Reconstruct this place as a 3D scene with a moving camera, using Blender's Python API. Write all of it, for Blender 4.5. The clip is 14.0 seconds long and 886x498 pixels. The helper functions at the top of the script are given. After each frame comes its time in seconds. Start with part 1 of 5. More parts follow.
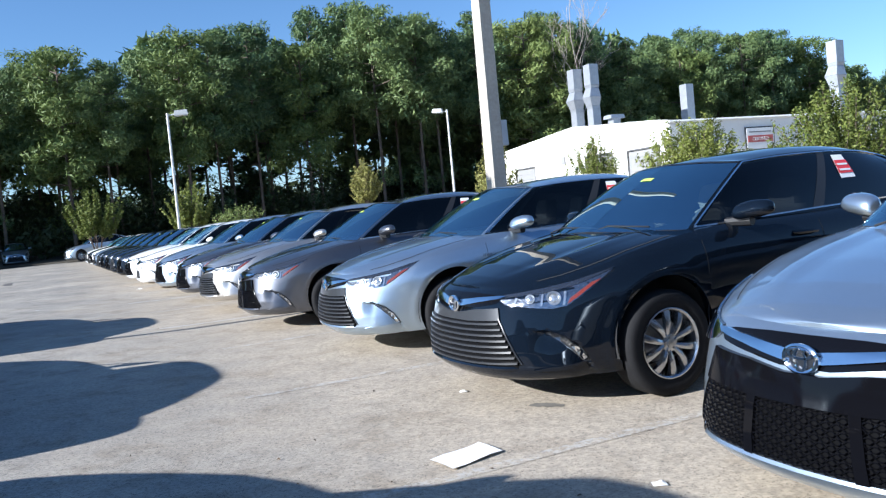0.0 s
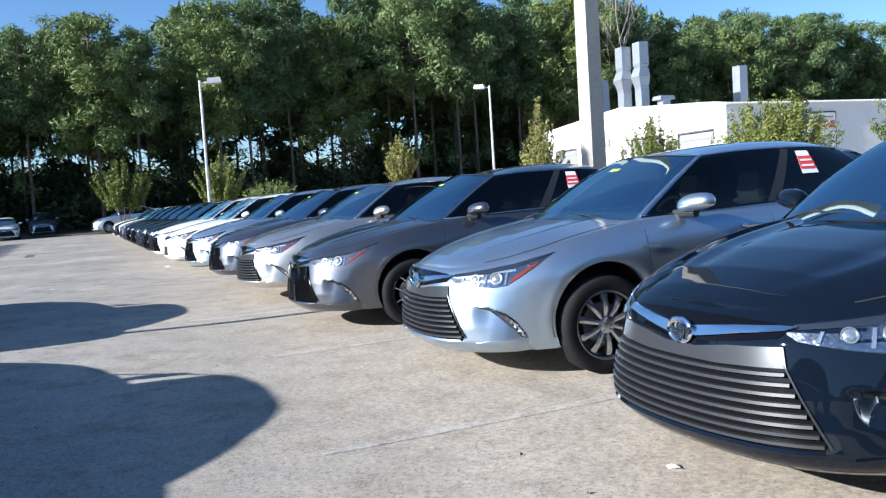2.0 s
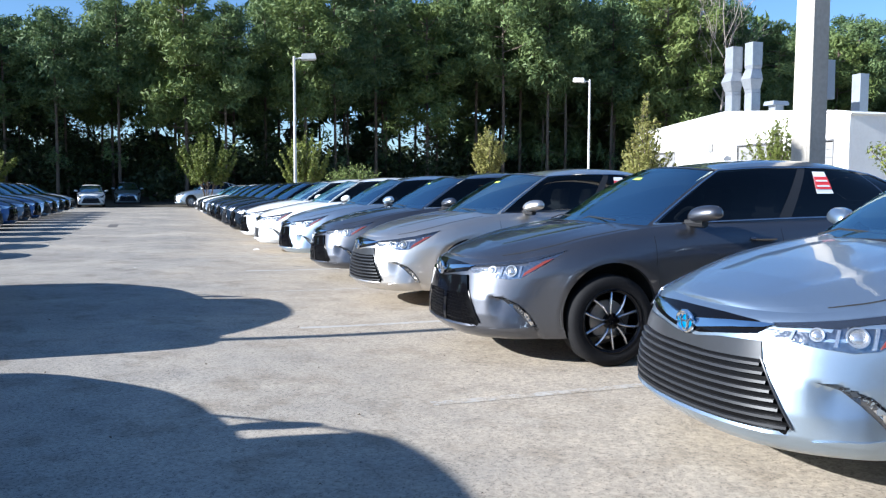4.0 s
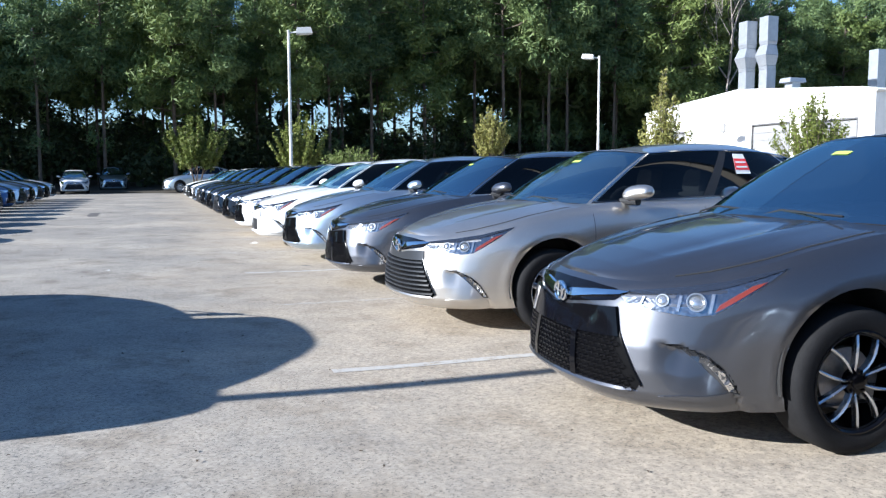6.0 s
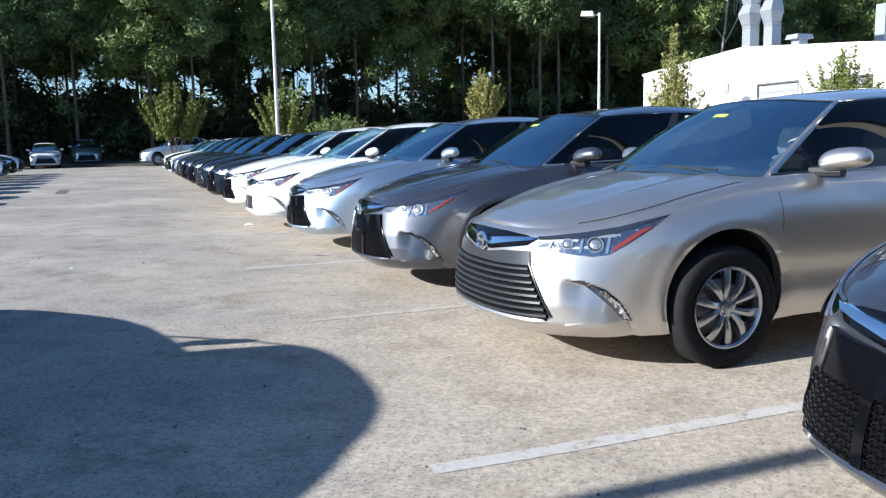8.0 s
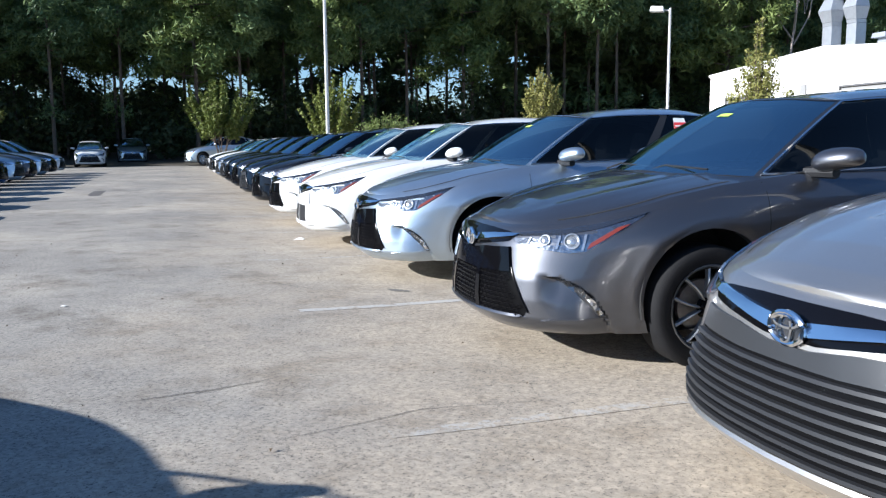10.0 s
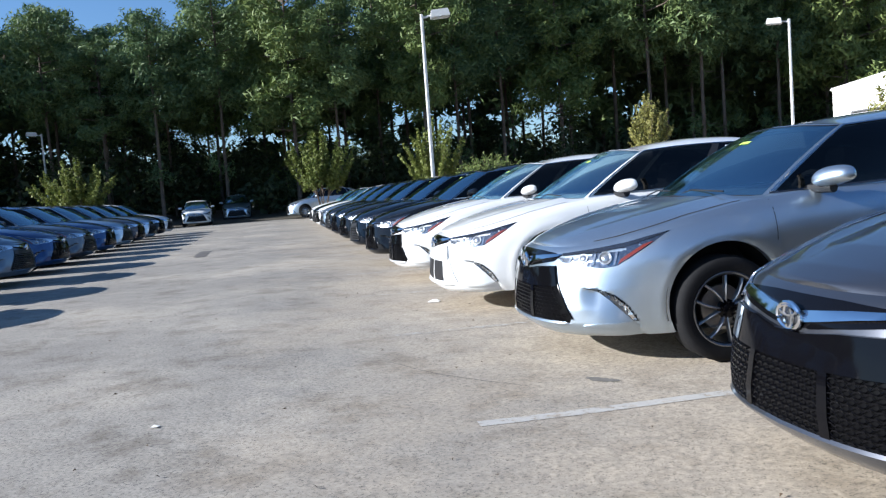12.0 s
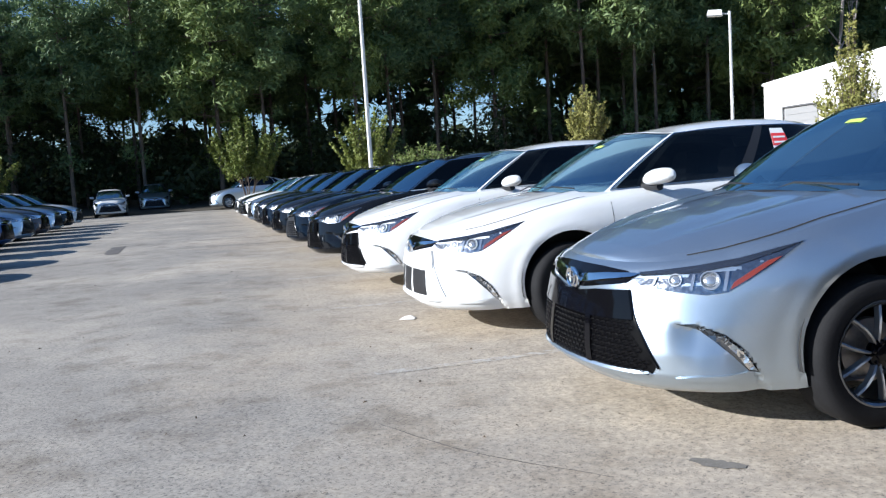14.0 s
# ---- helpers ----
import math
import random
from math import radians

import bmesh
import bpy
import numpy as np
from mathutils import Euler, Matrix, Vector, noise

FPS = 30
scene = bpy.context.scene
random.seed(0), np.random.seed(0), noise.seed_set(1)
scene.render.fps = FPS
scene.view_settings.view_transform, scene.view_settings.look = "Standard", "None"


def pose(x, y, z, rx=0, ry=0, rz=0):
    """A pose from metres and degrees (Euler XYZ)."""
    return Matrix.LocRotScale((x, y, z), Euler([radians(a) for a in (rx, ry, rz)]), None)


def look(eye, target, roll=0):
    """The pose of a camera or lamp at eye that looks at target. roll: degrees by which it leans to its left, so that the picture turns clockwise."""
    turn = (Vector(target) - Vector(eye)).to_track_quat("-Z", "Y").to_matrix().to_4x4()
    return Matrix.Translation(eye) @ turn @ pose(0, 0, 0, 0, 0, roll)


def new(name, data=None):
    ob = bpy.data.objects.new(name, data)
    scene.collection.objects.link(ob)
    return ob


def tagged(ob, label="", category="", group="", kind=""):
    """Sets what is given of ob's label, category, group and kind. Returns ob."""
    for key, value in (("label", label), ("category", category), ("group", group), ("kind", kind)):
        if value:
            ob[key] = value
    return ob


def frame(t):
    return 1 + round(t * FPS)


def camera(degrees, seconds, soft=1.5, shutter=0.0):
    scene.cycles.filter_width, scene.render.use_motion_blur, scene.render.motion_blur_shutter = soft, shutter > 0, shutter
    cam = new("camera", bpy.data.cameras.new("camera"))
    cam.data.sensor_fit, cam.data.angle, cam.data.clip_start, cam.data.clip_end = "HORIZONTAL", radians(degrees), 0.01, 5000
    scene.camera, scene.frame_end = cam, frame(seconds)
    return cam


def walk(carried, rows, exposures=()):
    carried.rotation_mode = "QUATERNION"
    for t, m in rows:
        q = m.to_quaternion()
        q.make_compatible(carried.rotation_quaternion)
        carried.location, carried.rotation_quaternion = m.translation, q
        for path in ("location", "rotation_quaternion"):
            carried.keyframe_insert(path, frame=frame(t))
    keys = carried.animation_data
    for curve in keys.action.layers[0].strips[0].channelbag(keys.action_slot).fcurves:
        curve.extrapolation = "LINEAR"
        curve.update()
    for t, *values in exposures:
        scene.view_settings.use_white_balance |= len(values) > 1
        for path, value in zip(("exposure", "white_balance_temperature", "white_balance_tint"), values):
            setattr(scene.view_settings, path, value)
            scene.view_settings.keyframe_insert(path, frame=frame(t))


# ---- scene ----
cam = camera(58.2, 14.0, 1.25)
PATH = [
    (0, (0.431, -0.433, 1.214), (0.357, 1.564, 1.118), -5.3),
    (0.5, (0.189, 0.018, 1.221), (0.323, 2.012, 1.152), -2.3),
    (1, (0.054, 0.536, 1.196), (0.191, 2.523, 1.019), -5.3),
    (1.5, (-0.181, 1.045, 1.228), (-0.058, 3.036, 1.078), -4.1),
    (2, (-0.42, 1.563, 1.202), (-0.559, 3.553, 1.065), -3.7),
    (2.5, (-0.717, 2.014, 1.2), (-1.028, 3.985, 1.069), -1.7),
    (3, (-0.989, 2.489, 1.219), (-1.37, 4.443, 1.028), -2.4),
    (3.2, (-1.105, 2.659, 1.197), (-1.475, 4.617, 1.019), -1.2),
    (5.3, (-2.202, 4.828, 1.214), (-2.475, 6.805, 1.078), 0.1),
    (5.5, (-2.29, 5.029, 1.211), (-2.582, 7.0, 1.036), 0.2),
    (6, (-2.534, 5.501, 1.193), (-2.82, 7.471, 1.005), -0.2),
    (6.5, (-2.755, 5.985, 1.209), (-3.148, 7.942, 1.082), -0.3),
    (7, (-3.002, 6.436, 1.179), (-3.316, 8.403, 0.998), -0.4),
    (7.2, (-3.101, 6.619, 1.178), (-3.408, 8.582, 0.952), -0.8),
    (9.3, (-4.158, 8.951, 1.139), (-4.293, 10.926, 0.855), -0.7),
    (9.5, (-4.234, 9.175, 1.121), (-4.434, 11.148, 0.867), 0.1),
    (10, (-4.427, 9.623, 1.133), (-4.772, 11.575, 0.873), -0.5),
    (10.5, (-4.681, 9.994, 1.143), (-4.97, 11.96, 0.916), -0.5),
    (11, (-4.893, 10.416, 1.151), (-5.398, 12.339, 0.931), -3.9),
    (11.5, (-5.18, 10.811, 1.152), (-5.668, 12.739, 0.935), -2.9),
    (12, (-5.406, 11.225, 1.132), (-5.985, 13.134, 0.982), -4.2),
    (12.5, (-5.66, 11.592, 1.133), (-6.191, 13.511, 0.942), -3.0),
    (13, (-5.857, 11.995, 1.127), (-6.35, 13.927, 0.966), -4.5),
    (13.5, (-6.062, 12.344, 1.126), (-6.497, 14.286, 0.93), -2.3),
    (14, (-6.298, 12.692, 1.147), (-6.695, 14.644, 0.963), -3.6),
]
walk(cam, [(t, look(eye, target, roll)) for t, eye, target, roll in PATH], [(0.0, 1.34, 5540, 10), (1.0, 1.27, 5540, 10), (2.5, 1.40, 5560, 10), (5.5, 1.43, 5580, 10), (9.5, 1.24, 5660, 10), (14.0, 1.13, 5660, 10)])

# ---- light ----
SUN_TO = Vector((0.879, 0.477, 0.0))          # the way that shadows fall on the ground
SUN_HEIGHT = 22.5
world = bpy.data.worlds.new("sky")
scene.world = world
world.use_nodes = True
wn = world.node_tree.nodes
sky = wn.new("ShaderNodeTexSky")
sky.sky_type, sky.sun_disc = "NISHITA", False
sky.sun_elevation, sky.sun_rotation = radians(SUN_HEIGHT), radians(241.5)
sky.altitude, sky.air_density, sky.dust_density, sky.ozone_density = 0, 1.0, 0.1, 4.2
world.node_tree.links.new(sky.outputs[0], wn["Background"].inputs[0])
wn["Background"].inputs[1].default_value = 0.064
sun = new("sun", bpy.data.lights.new("sun", "SUN"))
sun.data.energy, sun.data.angle, sun.data.color = 5.0, radians(0.5), (1.0, 0.93, 0.82)
down = SUN_TO.normalized() * math.cos(radians(SUN_HEIGHT)) + Vector((0, 0, -math.sin(radians(SUN_HEIGHT))))
sun.matrix_world = look((-20, -10, 12), Vector((-20, -10, 12)) + down)

# ---- materials ----


def material(name, color, rough=0.5, metal=0.0, coat=0.0, spots=0.0, scale=8.0, bump=0.0, bump_scale=60.0, spec=0.5):
    """A principled material with colour variation at two scales and fine relief."""
    m = bpy.data.materials.new(name)
    m.use_nodes = True
    n, l = m.node_tree.nodes, m.node_tree.links
    b = n["Principled BSDF"]
    b.inputs["Base Color"].default_value = (*color, 1)
    b.inputs["Roughness"].default_value = rough
    b.inputs["Metallic"].default_value = metal
    b.inputs["Coat Weight"].default_value = coat
    b.inputs["Coat Roughness"].default_value = 0.03
    b.inputs["Specular IOR Level"].default_value = spec
    if spots or bump:
        co = n.new("ShaderNodeTexCoord")
    if spots:
        a, c = n.new("ShaderNodeTexNoise"), n.new("ShaderNodeTexNoise")
        a.inputs["Scale"].default_value, c.inputs["Scale"].default_value = scale, scale * 9
        a.inputs["Detail"].default_value = c.inputs["Detail"].default_value = 4
        l.new(co.outputs["Object"], a.inputs["Vector"])
        l.new(co.outputs["Object"], c.inputs["Vector"])
        add = n.new("ShaderNodeMath")
        l.new(a.outputs[0], add.inputs[0])
        l.new(c.outputs[0], add.inputs[1])
        ramp = n.new("ShaderNodeMapRange")
        ramp.inputs[1].default_value, ramp.inputs[2].default_value = 0.6, 1.4
        ramp.inputs[3].default_value, ramp.inputs[4].default_value = 1 - spots, 1 + spots
        l.new(add.outputs[0], ramp.inputs[0])
        mul = n.new("ShaderNodeVectorMath")
        mul.operation = "SCALE"
        mul.inputs[0].default_value = color
        l.new(ramp.outputs[0], mul.inputs["Scale"])
        l.new(mul.outputs[0], b.inputs["Base Color"])
    if bump:
        t, bp = n.new("ShaderNodeTexNoise"), n.new("ShaderNodeBump")
        t.inputs["Scale"].default_value = bump_scale
        bp.inputs["Strength"].default_value, bp.inputs["Distance"].default_value = bump, 0.01
        l.new(co.outputs["Object"], t.inputs["Vector"])
        l.new(t.outputs[0], bp.inputs["Height"])
        l.new(bp.outputs[0], b.inputs["Normal"])
    return m


def paint(name, color, metal):
    """Car paint: flaked base under a clear coat, with a thin veil of dust."""
    m = bpy.data.materials.new(name)
    m.use_nodes = True
    n, l = m.node_tree.nodes, m.node_tree.links
    b = n["Principled BSDF"]
    b.inputs["Metallic"].default_value = metal
    b.inputs["Specular IOR Level"].default_value = 0.1
    b.inputs["Coat Weight"].default_value = 1.0
    b.inputs["Coat Roughness"].default_value = 0.02
    dark = max(color) < 0.03
    if dark:
        b.inputs["Coat IOR"].default_value = 1.40
        b.inputs["Specular IOR Level"].default_value = 0.0
    co, fl, du = n.new("ShaderNodeTexCoord"), n.new("ShaderNodeTexVoronoi"), n.new("ShaderNodeTexNoise")
    fl.inputs["Scale"].default_value, du.inputs["Scale"].default_value = 900, 3.5
    du.inputs["Detail"].default_value = 6
    l.new(co.outputs["Object"], fl.inputs["Vector"])
    l.new(co.outputs["Object"], du.inputs["Vector"])
    mr = n.new("ShaderNodeMapRange")
    mr.inputs[3].default_value, mr.inputs[4].default_value = 0.88, 1.12
    l.new(fl.outputs["Color"], mr.inputs[0])
    mul = n.new("ShaderNodeVectorMath")
    mul.operation = "SCALE"
    mul.inputs[0].default_value = color
    l.new(mr.outputs[0], mul.inputs["Scale"])
    mix = n.new("ShaderNodeMix")
    mix.data_type = "RGBA"
    dust = n.new("ShaderNodeMapRange")
    dust.inputs[1].default_value, dust.inputs[2].default_value = 0.45, 0.8
    dust.inputs[3].default_value, dust.inputs[4].default_value = 0.0, 0.0 if dark else 0.02
    l.new(du.outputs[0], dust.inputs[0])
    l.new(dust.outputs[0], mix.inputs["Factor"])
    l.new(mul.outputs[0], mix.inputs["A"])
    mix.inputs["B"].default_value = (0.25, 0.23, 0.20, 1)
    l.new(mix.outputs["Result"], b.inputs["Base Color"])
    rr = n.new("ShaderNodeMapRange")
    rr.inputs[3].default_value, rr.inputs[4].default_value = 0.33, 0.41
    l.new(du.outputs[0], rr.inputs[0])
    l.new(rr.outputs[0], b.inputs["Roughness"])
    return m


def glass(name, tint, ior=1.5, gloss=(1, 1, 1)):
    """A thin tinted pane: clear tint behind a mirror-like surface."""
    m = bpy.data.materials.new(name)
    m.use_nodes = True
    n, l = m.node_tree.nodes, m.node_tree.links
    out = n["Material Output"]
    n.remove(n["Principled BSDF"])
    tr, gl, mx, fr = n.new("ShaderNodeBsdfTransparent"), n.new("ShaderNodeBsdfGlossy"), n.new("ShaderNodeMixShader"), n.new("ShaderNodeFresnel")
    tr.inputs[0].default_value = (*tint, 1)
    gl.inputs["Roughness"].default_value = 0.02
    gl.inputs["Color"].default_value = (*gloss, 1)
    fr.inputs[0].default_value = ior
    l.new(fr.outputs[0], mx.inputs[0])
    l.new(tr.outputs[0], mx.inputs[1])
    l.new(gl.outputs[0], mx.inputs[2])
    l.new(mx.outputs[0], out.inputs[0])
    return m


PAINT = {
    "silver": paint("silver_paint", (0.48, 0.56, 0.64), 0.93),
    "sky_silver": paint("blue_silver_paint", (0.42, 0.51, 0.605), 0.93),
    "champagne": paint("champagne_paint", (0.60, 0.57, 0.53), 0.93),
    "grey": paint("dark_grey_paint", (0.110, 0.114, 0.130), 0.88),
    "navy": paint("dark_green_black_paint", (0.0035, 0.006, 0.011), 0.0),
    "black": paint("black_paint", (0.006, 0.007, 0.009), 0.0),
    "white": paint("white_paint", (0.66, 0.665, 0.66), 0.0),
    "blue": paint("blue_paint", (0.015, 0.05, 0.16), 0.5),
    "steel": paint("steel_blue_paint", (0.12, 0.16, 0.22), 0.6),
    "brown": paint("brown_paint", (0.06, 0.045, 0.045), 0.5),
}
CHROME = material("chrome", (0.82, 0.83, 0.84), 0.08, 1.0)
SATIN = material("satin_silver", (0.62, 0.63, 0.65), 0.28, 0.9)
ALLOY = material("machined_alloy", (0.46, 0.47, 0.49), 0.25, 0.9, spots=0.08)
BLACK_GLOSS = material("gloss_black_plastic", (0.003, 0.003, 0.004), 0.07, spec=0.2)
BLACK_MATT = material("matt_black_plastic", (0.010, 0.010, 0.011), 0.5, spots=0.15)
GREY_PLASTIC = material("dark_grey_plastic", (0.042, 0.044, 0.048), 0.33, 0.35)
SLAT_PLASTIC = material("slat_plastic", (0.022, 0.023, 0.026), 0.42, 0.0, spec=0.3)
DARK_ALLOY = material("dark_alloy", (0.24, 0.245, 0.255), 0.35, 0.6)
GRILLE_BLACK = material("grille_black", (0.005, 0.005, 0.0055), 0.22, spec=0.08)
RUBBER = material("tyre_rubber", (0.013, 0.013, 0.014), 0.8, spots=0.25, scale=14, bump=0.1, bump_scale=120, spec=0.15)
WELL = material("wheel_well", (0.012, 0.012, 0.012), 0.9)
DISC = material("brake_steel", (0.35, 0.33, 0.31), 0.4, 0.9, spots=0.2)
CALIPER = material("red_caliper", (0.5, 0.03, 0.02), 0.4)
REFLECTOR = material("lamp_reflector", (0.30, 0.315, 0.345), 0.20, 0.95, spots=0.4, scale=9, bump=0.7, bump_scale=20)
DARK_CHROME = material("dark_chrome", (0.16, 0.17, 0.19), 0.18, 0.9)
LAMP_EYE = material("lamp_eye", (0.50, 0.52, 0.55), 0.15, 0.8)
AMBER = material("amber_reflector", (0.17, 0.028, 0.016), 0.3, coat=0.3)
RED_LENS = material("red_lens", (0.35, 0.01, 0.012), 0.15, coat=0.8)
LENS = glass("clear_lens", (0.93, 0.95, 0.97), 1.45)
# sky blue is put into the gloss colour; high IOR strengthens the reflection
SCREEN = glass("sky_tinted_windscreen_glass", (0.45, 0.68, 0.75), 9.0, (0.68, 0.90, 1.0))
TINTED = glass("tinted_glass", (0.022, 0.028, 0.034), 1.45)
CLEAR = glass("clear_side_glass", (0.75, 0.82, 0.80), 1.5)
SEAT_CLOTH = material("seat_cloth", (0.22, 0.21, 0.19), 0.85, spots=0.1)
SEAT_DARK = material("dark_seat_cloth", (0.03, 0.03, 0.032), 0.85, spots=0.1)
DASH = material("dash_plastic", (0.07, 0.073, 0.078), 0.6, spots=0.1)
YELLOW = material("yellow_sticker", (0.42, 0.55, 0.10), 0.5)
STICKER_RED = material("red_sticker", (0.72, 0.045, 0.05), 0.5)
STICKER_WHITE = material("white_sticker", (0.82, 0.82, 0.80), 0.5)
BADGE_BLUE = material("blue_badge", (0.02, 0.30, 0.62), 0.15, 0.6)

# ---- mesh helpers ----


class Shape:
    """Vertices and faces that become one mesh."""

    def __init__(self):
        self.v, self.f = [], []

    def add(self, verts, faces):
        k = len(self.v)
        self.v += [tuple(p) for p in verts]
        self.f += [tuple(i + k for i in f) for f in faces]
        return self

    def grid(self, rows, closed=False):
        """A sheet through rows of points."""
        m = len(rows[0])
        faces = []
        for i in range(len(rows) - 1):
            for j in range(m if closed else m - 1):
                faces.append((i * m + j, i * m + (j + 1) % m, (i + 1) * m + (j + 1) % m, (i + 1) * m + j))
        return self.add([p for r in rows for p in r], faces)

    def box(self, lo, hi, taper=1.0):
        (a, b, c), (d, e, f) = lo, hi
        x, y = (a + d) / 2, (b + e) / 2
        p, q = (d - a) / 2 * taper, (e - b) / 2 * taper
        v = [(a, b, c), (d, b, c), (d, e, c), (a, e, c), (x - p, y - q, f), (x + p, y - q, f), (x + p, y + q, f), (x - p, y + q, f)]
        return self.add(v, [(3, 2, 1, 0), (4, 5, 6, 7), (0, 1, 5, 4), (1, 2, 6, 5), (2, 3, 7, 6), (3, 0, 4, 7)])

    def tube(self, pts, radius, sides=6, ring=False, taper=1.0):
        """A round bar along points."""
        pts = [Vector(p) for p in pts]
        rows, n = [], len(pts)
        for i, p in enumerate(pts):
            d = (pts[(i + 1) % n] - pts[i - 1]) if ring else (pts[min(i + 1, n - 1)] - pts[max(i - 1, 0)])
            d = d.normalized() if d.length else Vector((0, 0, 1))
            side = d.cross(Vector((0, 0, 1)) if abs(d.z) < 0.9 else Vector((1, 0, 0))).normalized()
            up = side.cross(d)
            r = radius * (1 + (taper - 1) * i / max(1, n - 1))
            rows.append([p + r * (math.cos(k * math.tau / sides) * side + math.sin(k * math.tau / sides) * up) for k in range(sides)])
        if ring:
            rows.append(rows[0])
        self.grid(rows, closed=True)
        if not ring:
            k = len(self.v)
            self.v += [tuple(q) for q in rows[0]] + [tuple(q) for q in rows[-1]]
            self.f += [tuple(range(k + sides - 1, k - 1, -1)), tuple(range(k + sides, k + 2 * sides))]
        return self

    def lathe(self, profile, centre=(0, 0, 0), steps=32):
        """A profile of (radius, x) turned about the x axis."""
        rows = [[(centre[0] + x, centre[1] + r * math.cos(k * math.tau / steps), centre[2] + r * math.sin(k * math.tau / steps)) for k in range(steps)] for r, x in profile]
        return self.grid(rows, closed=True)

    def mirrored(self):
        """This and its mirror image across x = 0, as a new Shape of the image alone."""
        out = Shape()
        return out.add([(-x, y, z) for x, y, z in self.v], [tuple(reversed(f)) for f in self.f])

    def mesh(self, name, angle=35.0, merge=1e-4):
        bm = bmesh.new()
        vs = [bm.verts.new(p) for p in self.v]
        for f in self.f:
            g = []
            for i in f:
                if not g or vs[i] is not g[-1]:
                    g.append(vs[i])
            if len(set(g)) > 2:
                try:
                    bm.faces.new(g)
                except ValueError:
                    pass
        if merge:
            bmesh.ops.remove_doubles(bm, verts=bm.verts, dist=merge)
        loose = [v for v in bm.verts if not v.link_faces]
        bmesh.ops.delete(bm, geom=loose, context="VERTS")
        me = bpy.data.meshes.new(name)
        bm.to_mesh(me)
        bm.free()
        me.polygons.foreach_set("use_smooth", [angle > 0] * len(me.polygons))
        if angle > 0:
            me.set_sharp_from_angle(angle=radians(angle))
        me.update()
        return me


def part(name, data, mat, parent=None, label="", m=None):
    """Links a mesh or Shape as one part; the material sits on the object, so alike parts may share a mesh."""
    if isinstance(data, Shape):
        data = data.mesh(name)
    if not data.materials:
        data.materials.append(mat)
    ob = new(name, data)
    if mat is not data.materials[0]:
        ob.material_slots[0].link = "OBJECT"
        ob.material_slots[0].material = mat
    if parent:
        ob.parent = parent
    if m is not None:
        ob.matrix_basis = m
    if label:
        ob["label"] = label
    return ob


def thing(name, m, label, category, group="", kind=""):
    ob = new(name)
    ob.empty_display_size = 0.1
    ob.matrix_basis = m
    return tagged(ob, label, category, group, kind)


def curve(points, n):
    """n + 1 points of a smooth line through the given ones, evenly by index."""
    p = np.array(points, float)
    p = np.vstack([2 * p[0] - p[1], p, 2 * p[-1] - p[-2]])
    out = []
    for u in np.linspace(0, len(points) - 1, n + 1):
        i = min(int(u), len(points) - 2)
        t = u - i
        a, b, c, d = p[i], p[i + 1], p[i + 2], p[i + 3]
        out.append(0.5 * (2 * b + (c - a) * t + (2 * a - 5 * b + 4 * c - d) * t * t + (3 * b - a - 3 * c + d) * t ** 3))
    return np.array(out)


def smooth(a, b, x):
    t = min(1.0, max(0.0, (x - a) / (b - a)))
    return t * t * (3 - 2 * t)


def table(rows):
    """A function that goes straight from row to row of (x, value)."""
    xs, ys = [r[0] for r in rows], [r[1] for r in rows]
    return lambda x: float(np.interp(x, xs, ys))


# ---- the saloon car: x to its right, y ahead of the front axle, z up ----
WHEELBASE, TYRE, AXLE = 2.775, 0.328, -0.09
plan = curve([(0, 0.955), (0.20, 0.945), (0.40, 0.905), (0.57, 0.82), (0.70, 0.69), (0.79, 0.53), (0.85, 0.33), (0.885, 0.1), (0.90, -0.3), (0.905, -1.0),
              (0.91, -1.9), (0.905, -2.7), (0.89, -3.15), (0.85, -3.45), (0.76, -3.68), (0.60, -3.81), (0.35, -3.865), (0, -3.88)], 680)
length = np.concatenate([[0], np.cumsum(np.linalg.norm(np.diff(plan, axis=0), axis=1))])
TOTAL = float(length[-1])
rim_height = table([(-3.88, 1.03), (-3.7, 1.035), (-3.3, 1.02), (-2.8, 1.012), (-2.0, 0.996), (-1.2, 0.978), (-0.6, 0.957), (-0.2, 0.912), (0.1, 0.855), (0.35, 0.79), (0.55, 0.745), (0.75, 0.715), (0.96, 0.695)])
low_edge = table([(-3.88, 0.26), (-3.3, 0.22), (-2.0, 0.20), (-0.6, 0.19), (0.3, 0.16), (0.6, 0.152), (0.96, 0.15)])
inset_nose = table([(0, 0.075), (0.06, 0.03), (0.14, 0.004), (0.3, 0.0), (0.5, 0.012), (0.7, 0.036), (0.82, 0.052), (0.9, 0.072), (0.96, 0.10), (1.0, 0.14)])
inset_side = table([(0, 0.055), (0.08, 0.035), (0.2, 0.022), (0.4, 0.012), (0.6, 0.0), (0.72, -0.004), (0.8, 0.006), (0.88, 0.026), (0.95, 0.055), (1.0, 0.105)])
top_centre = table([(-3.9, 1.06), (-3.75, 1.085), (-3.3, 1.10), (-2.9, 1.05), (-1.0, 0.98), (-0.5, 0.995), (-0.25, 0.968), (0, 0.932), (0.3, 0.878), (0.55, 0.818), (0.72, 0.760), (0.80, 0.722), (0.84, 0.697)])


fog_line = table([(0.6, 0.475), (0.70, 0.462), (0.80, 0.452), (0.90, 0.412), (0.98, 0.345), (1.04, 0.255), (1.1, 0.15)])


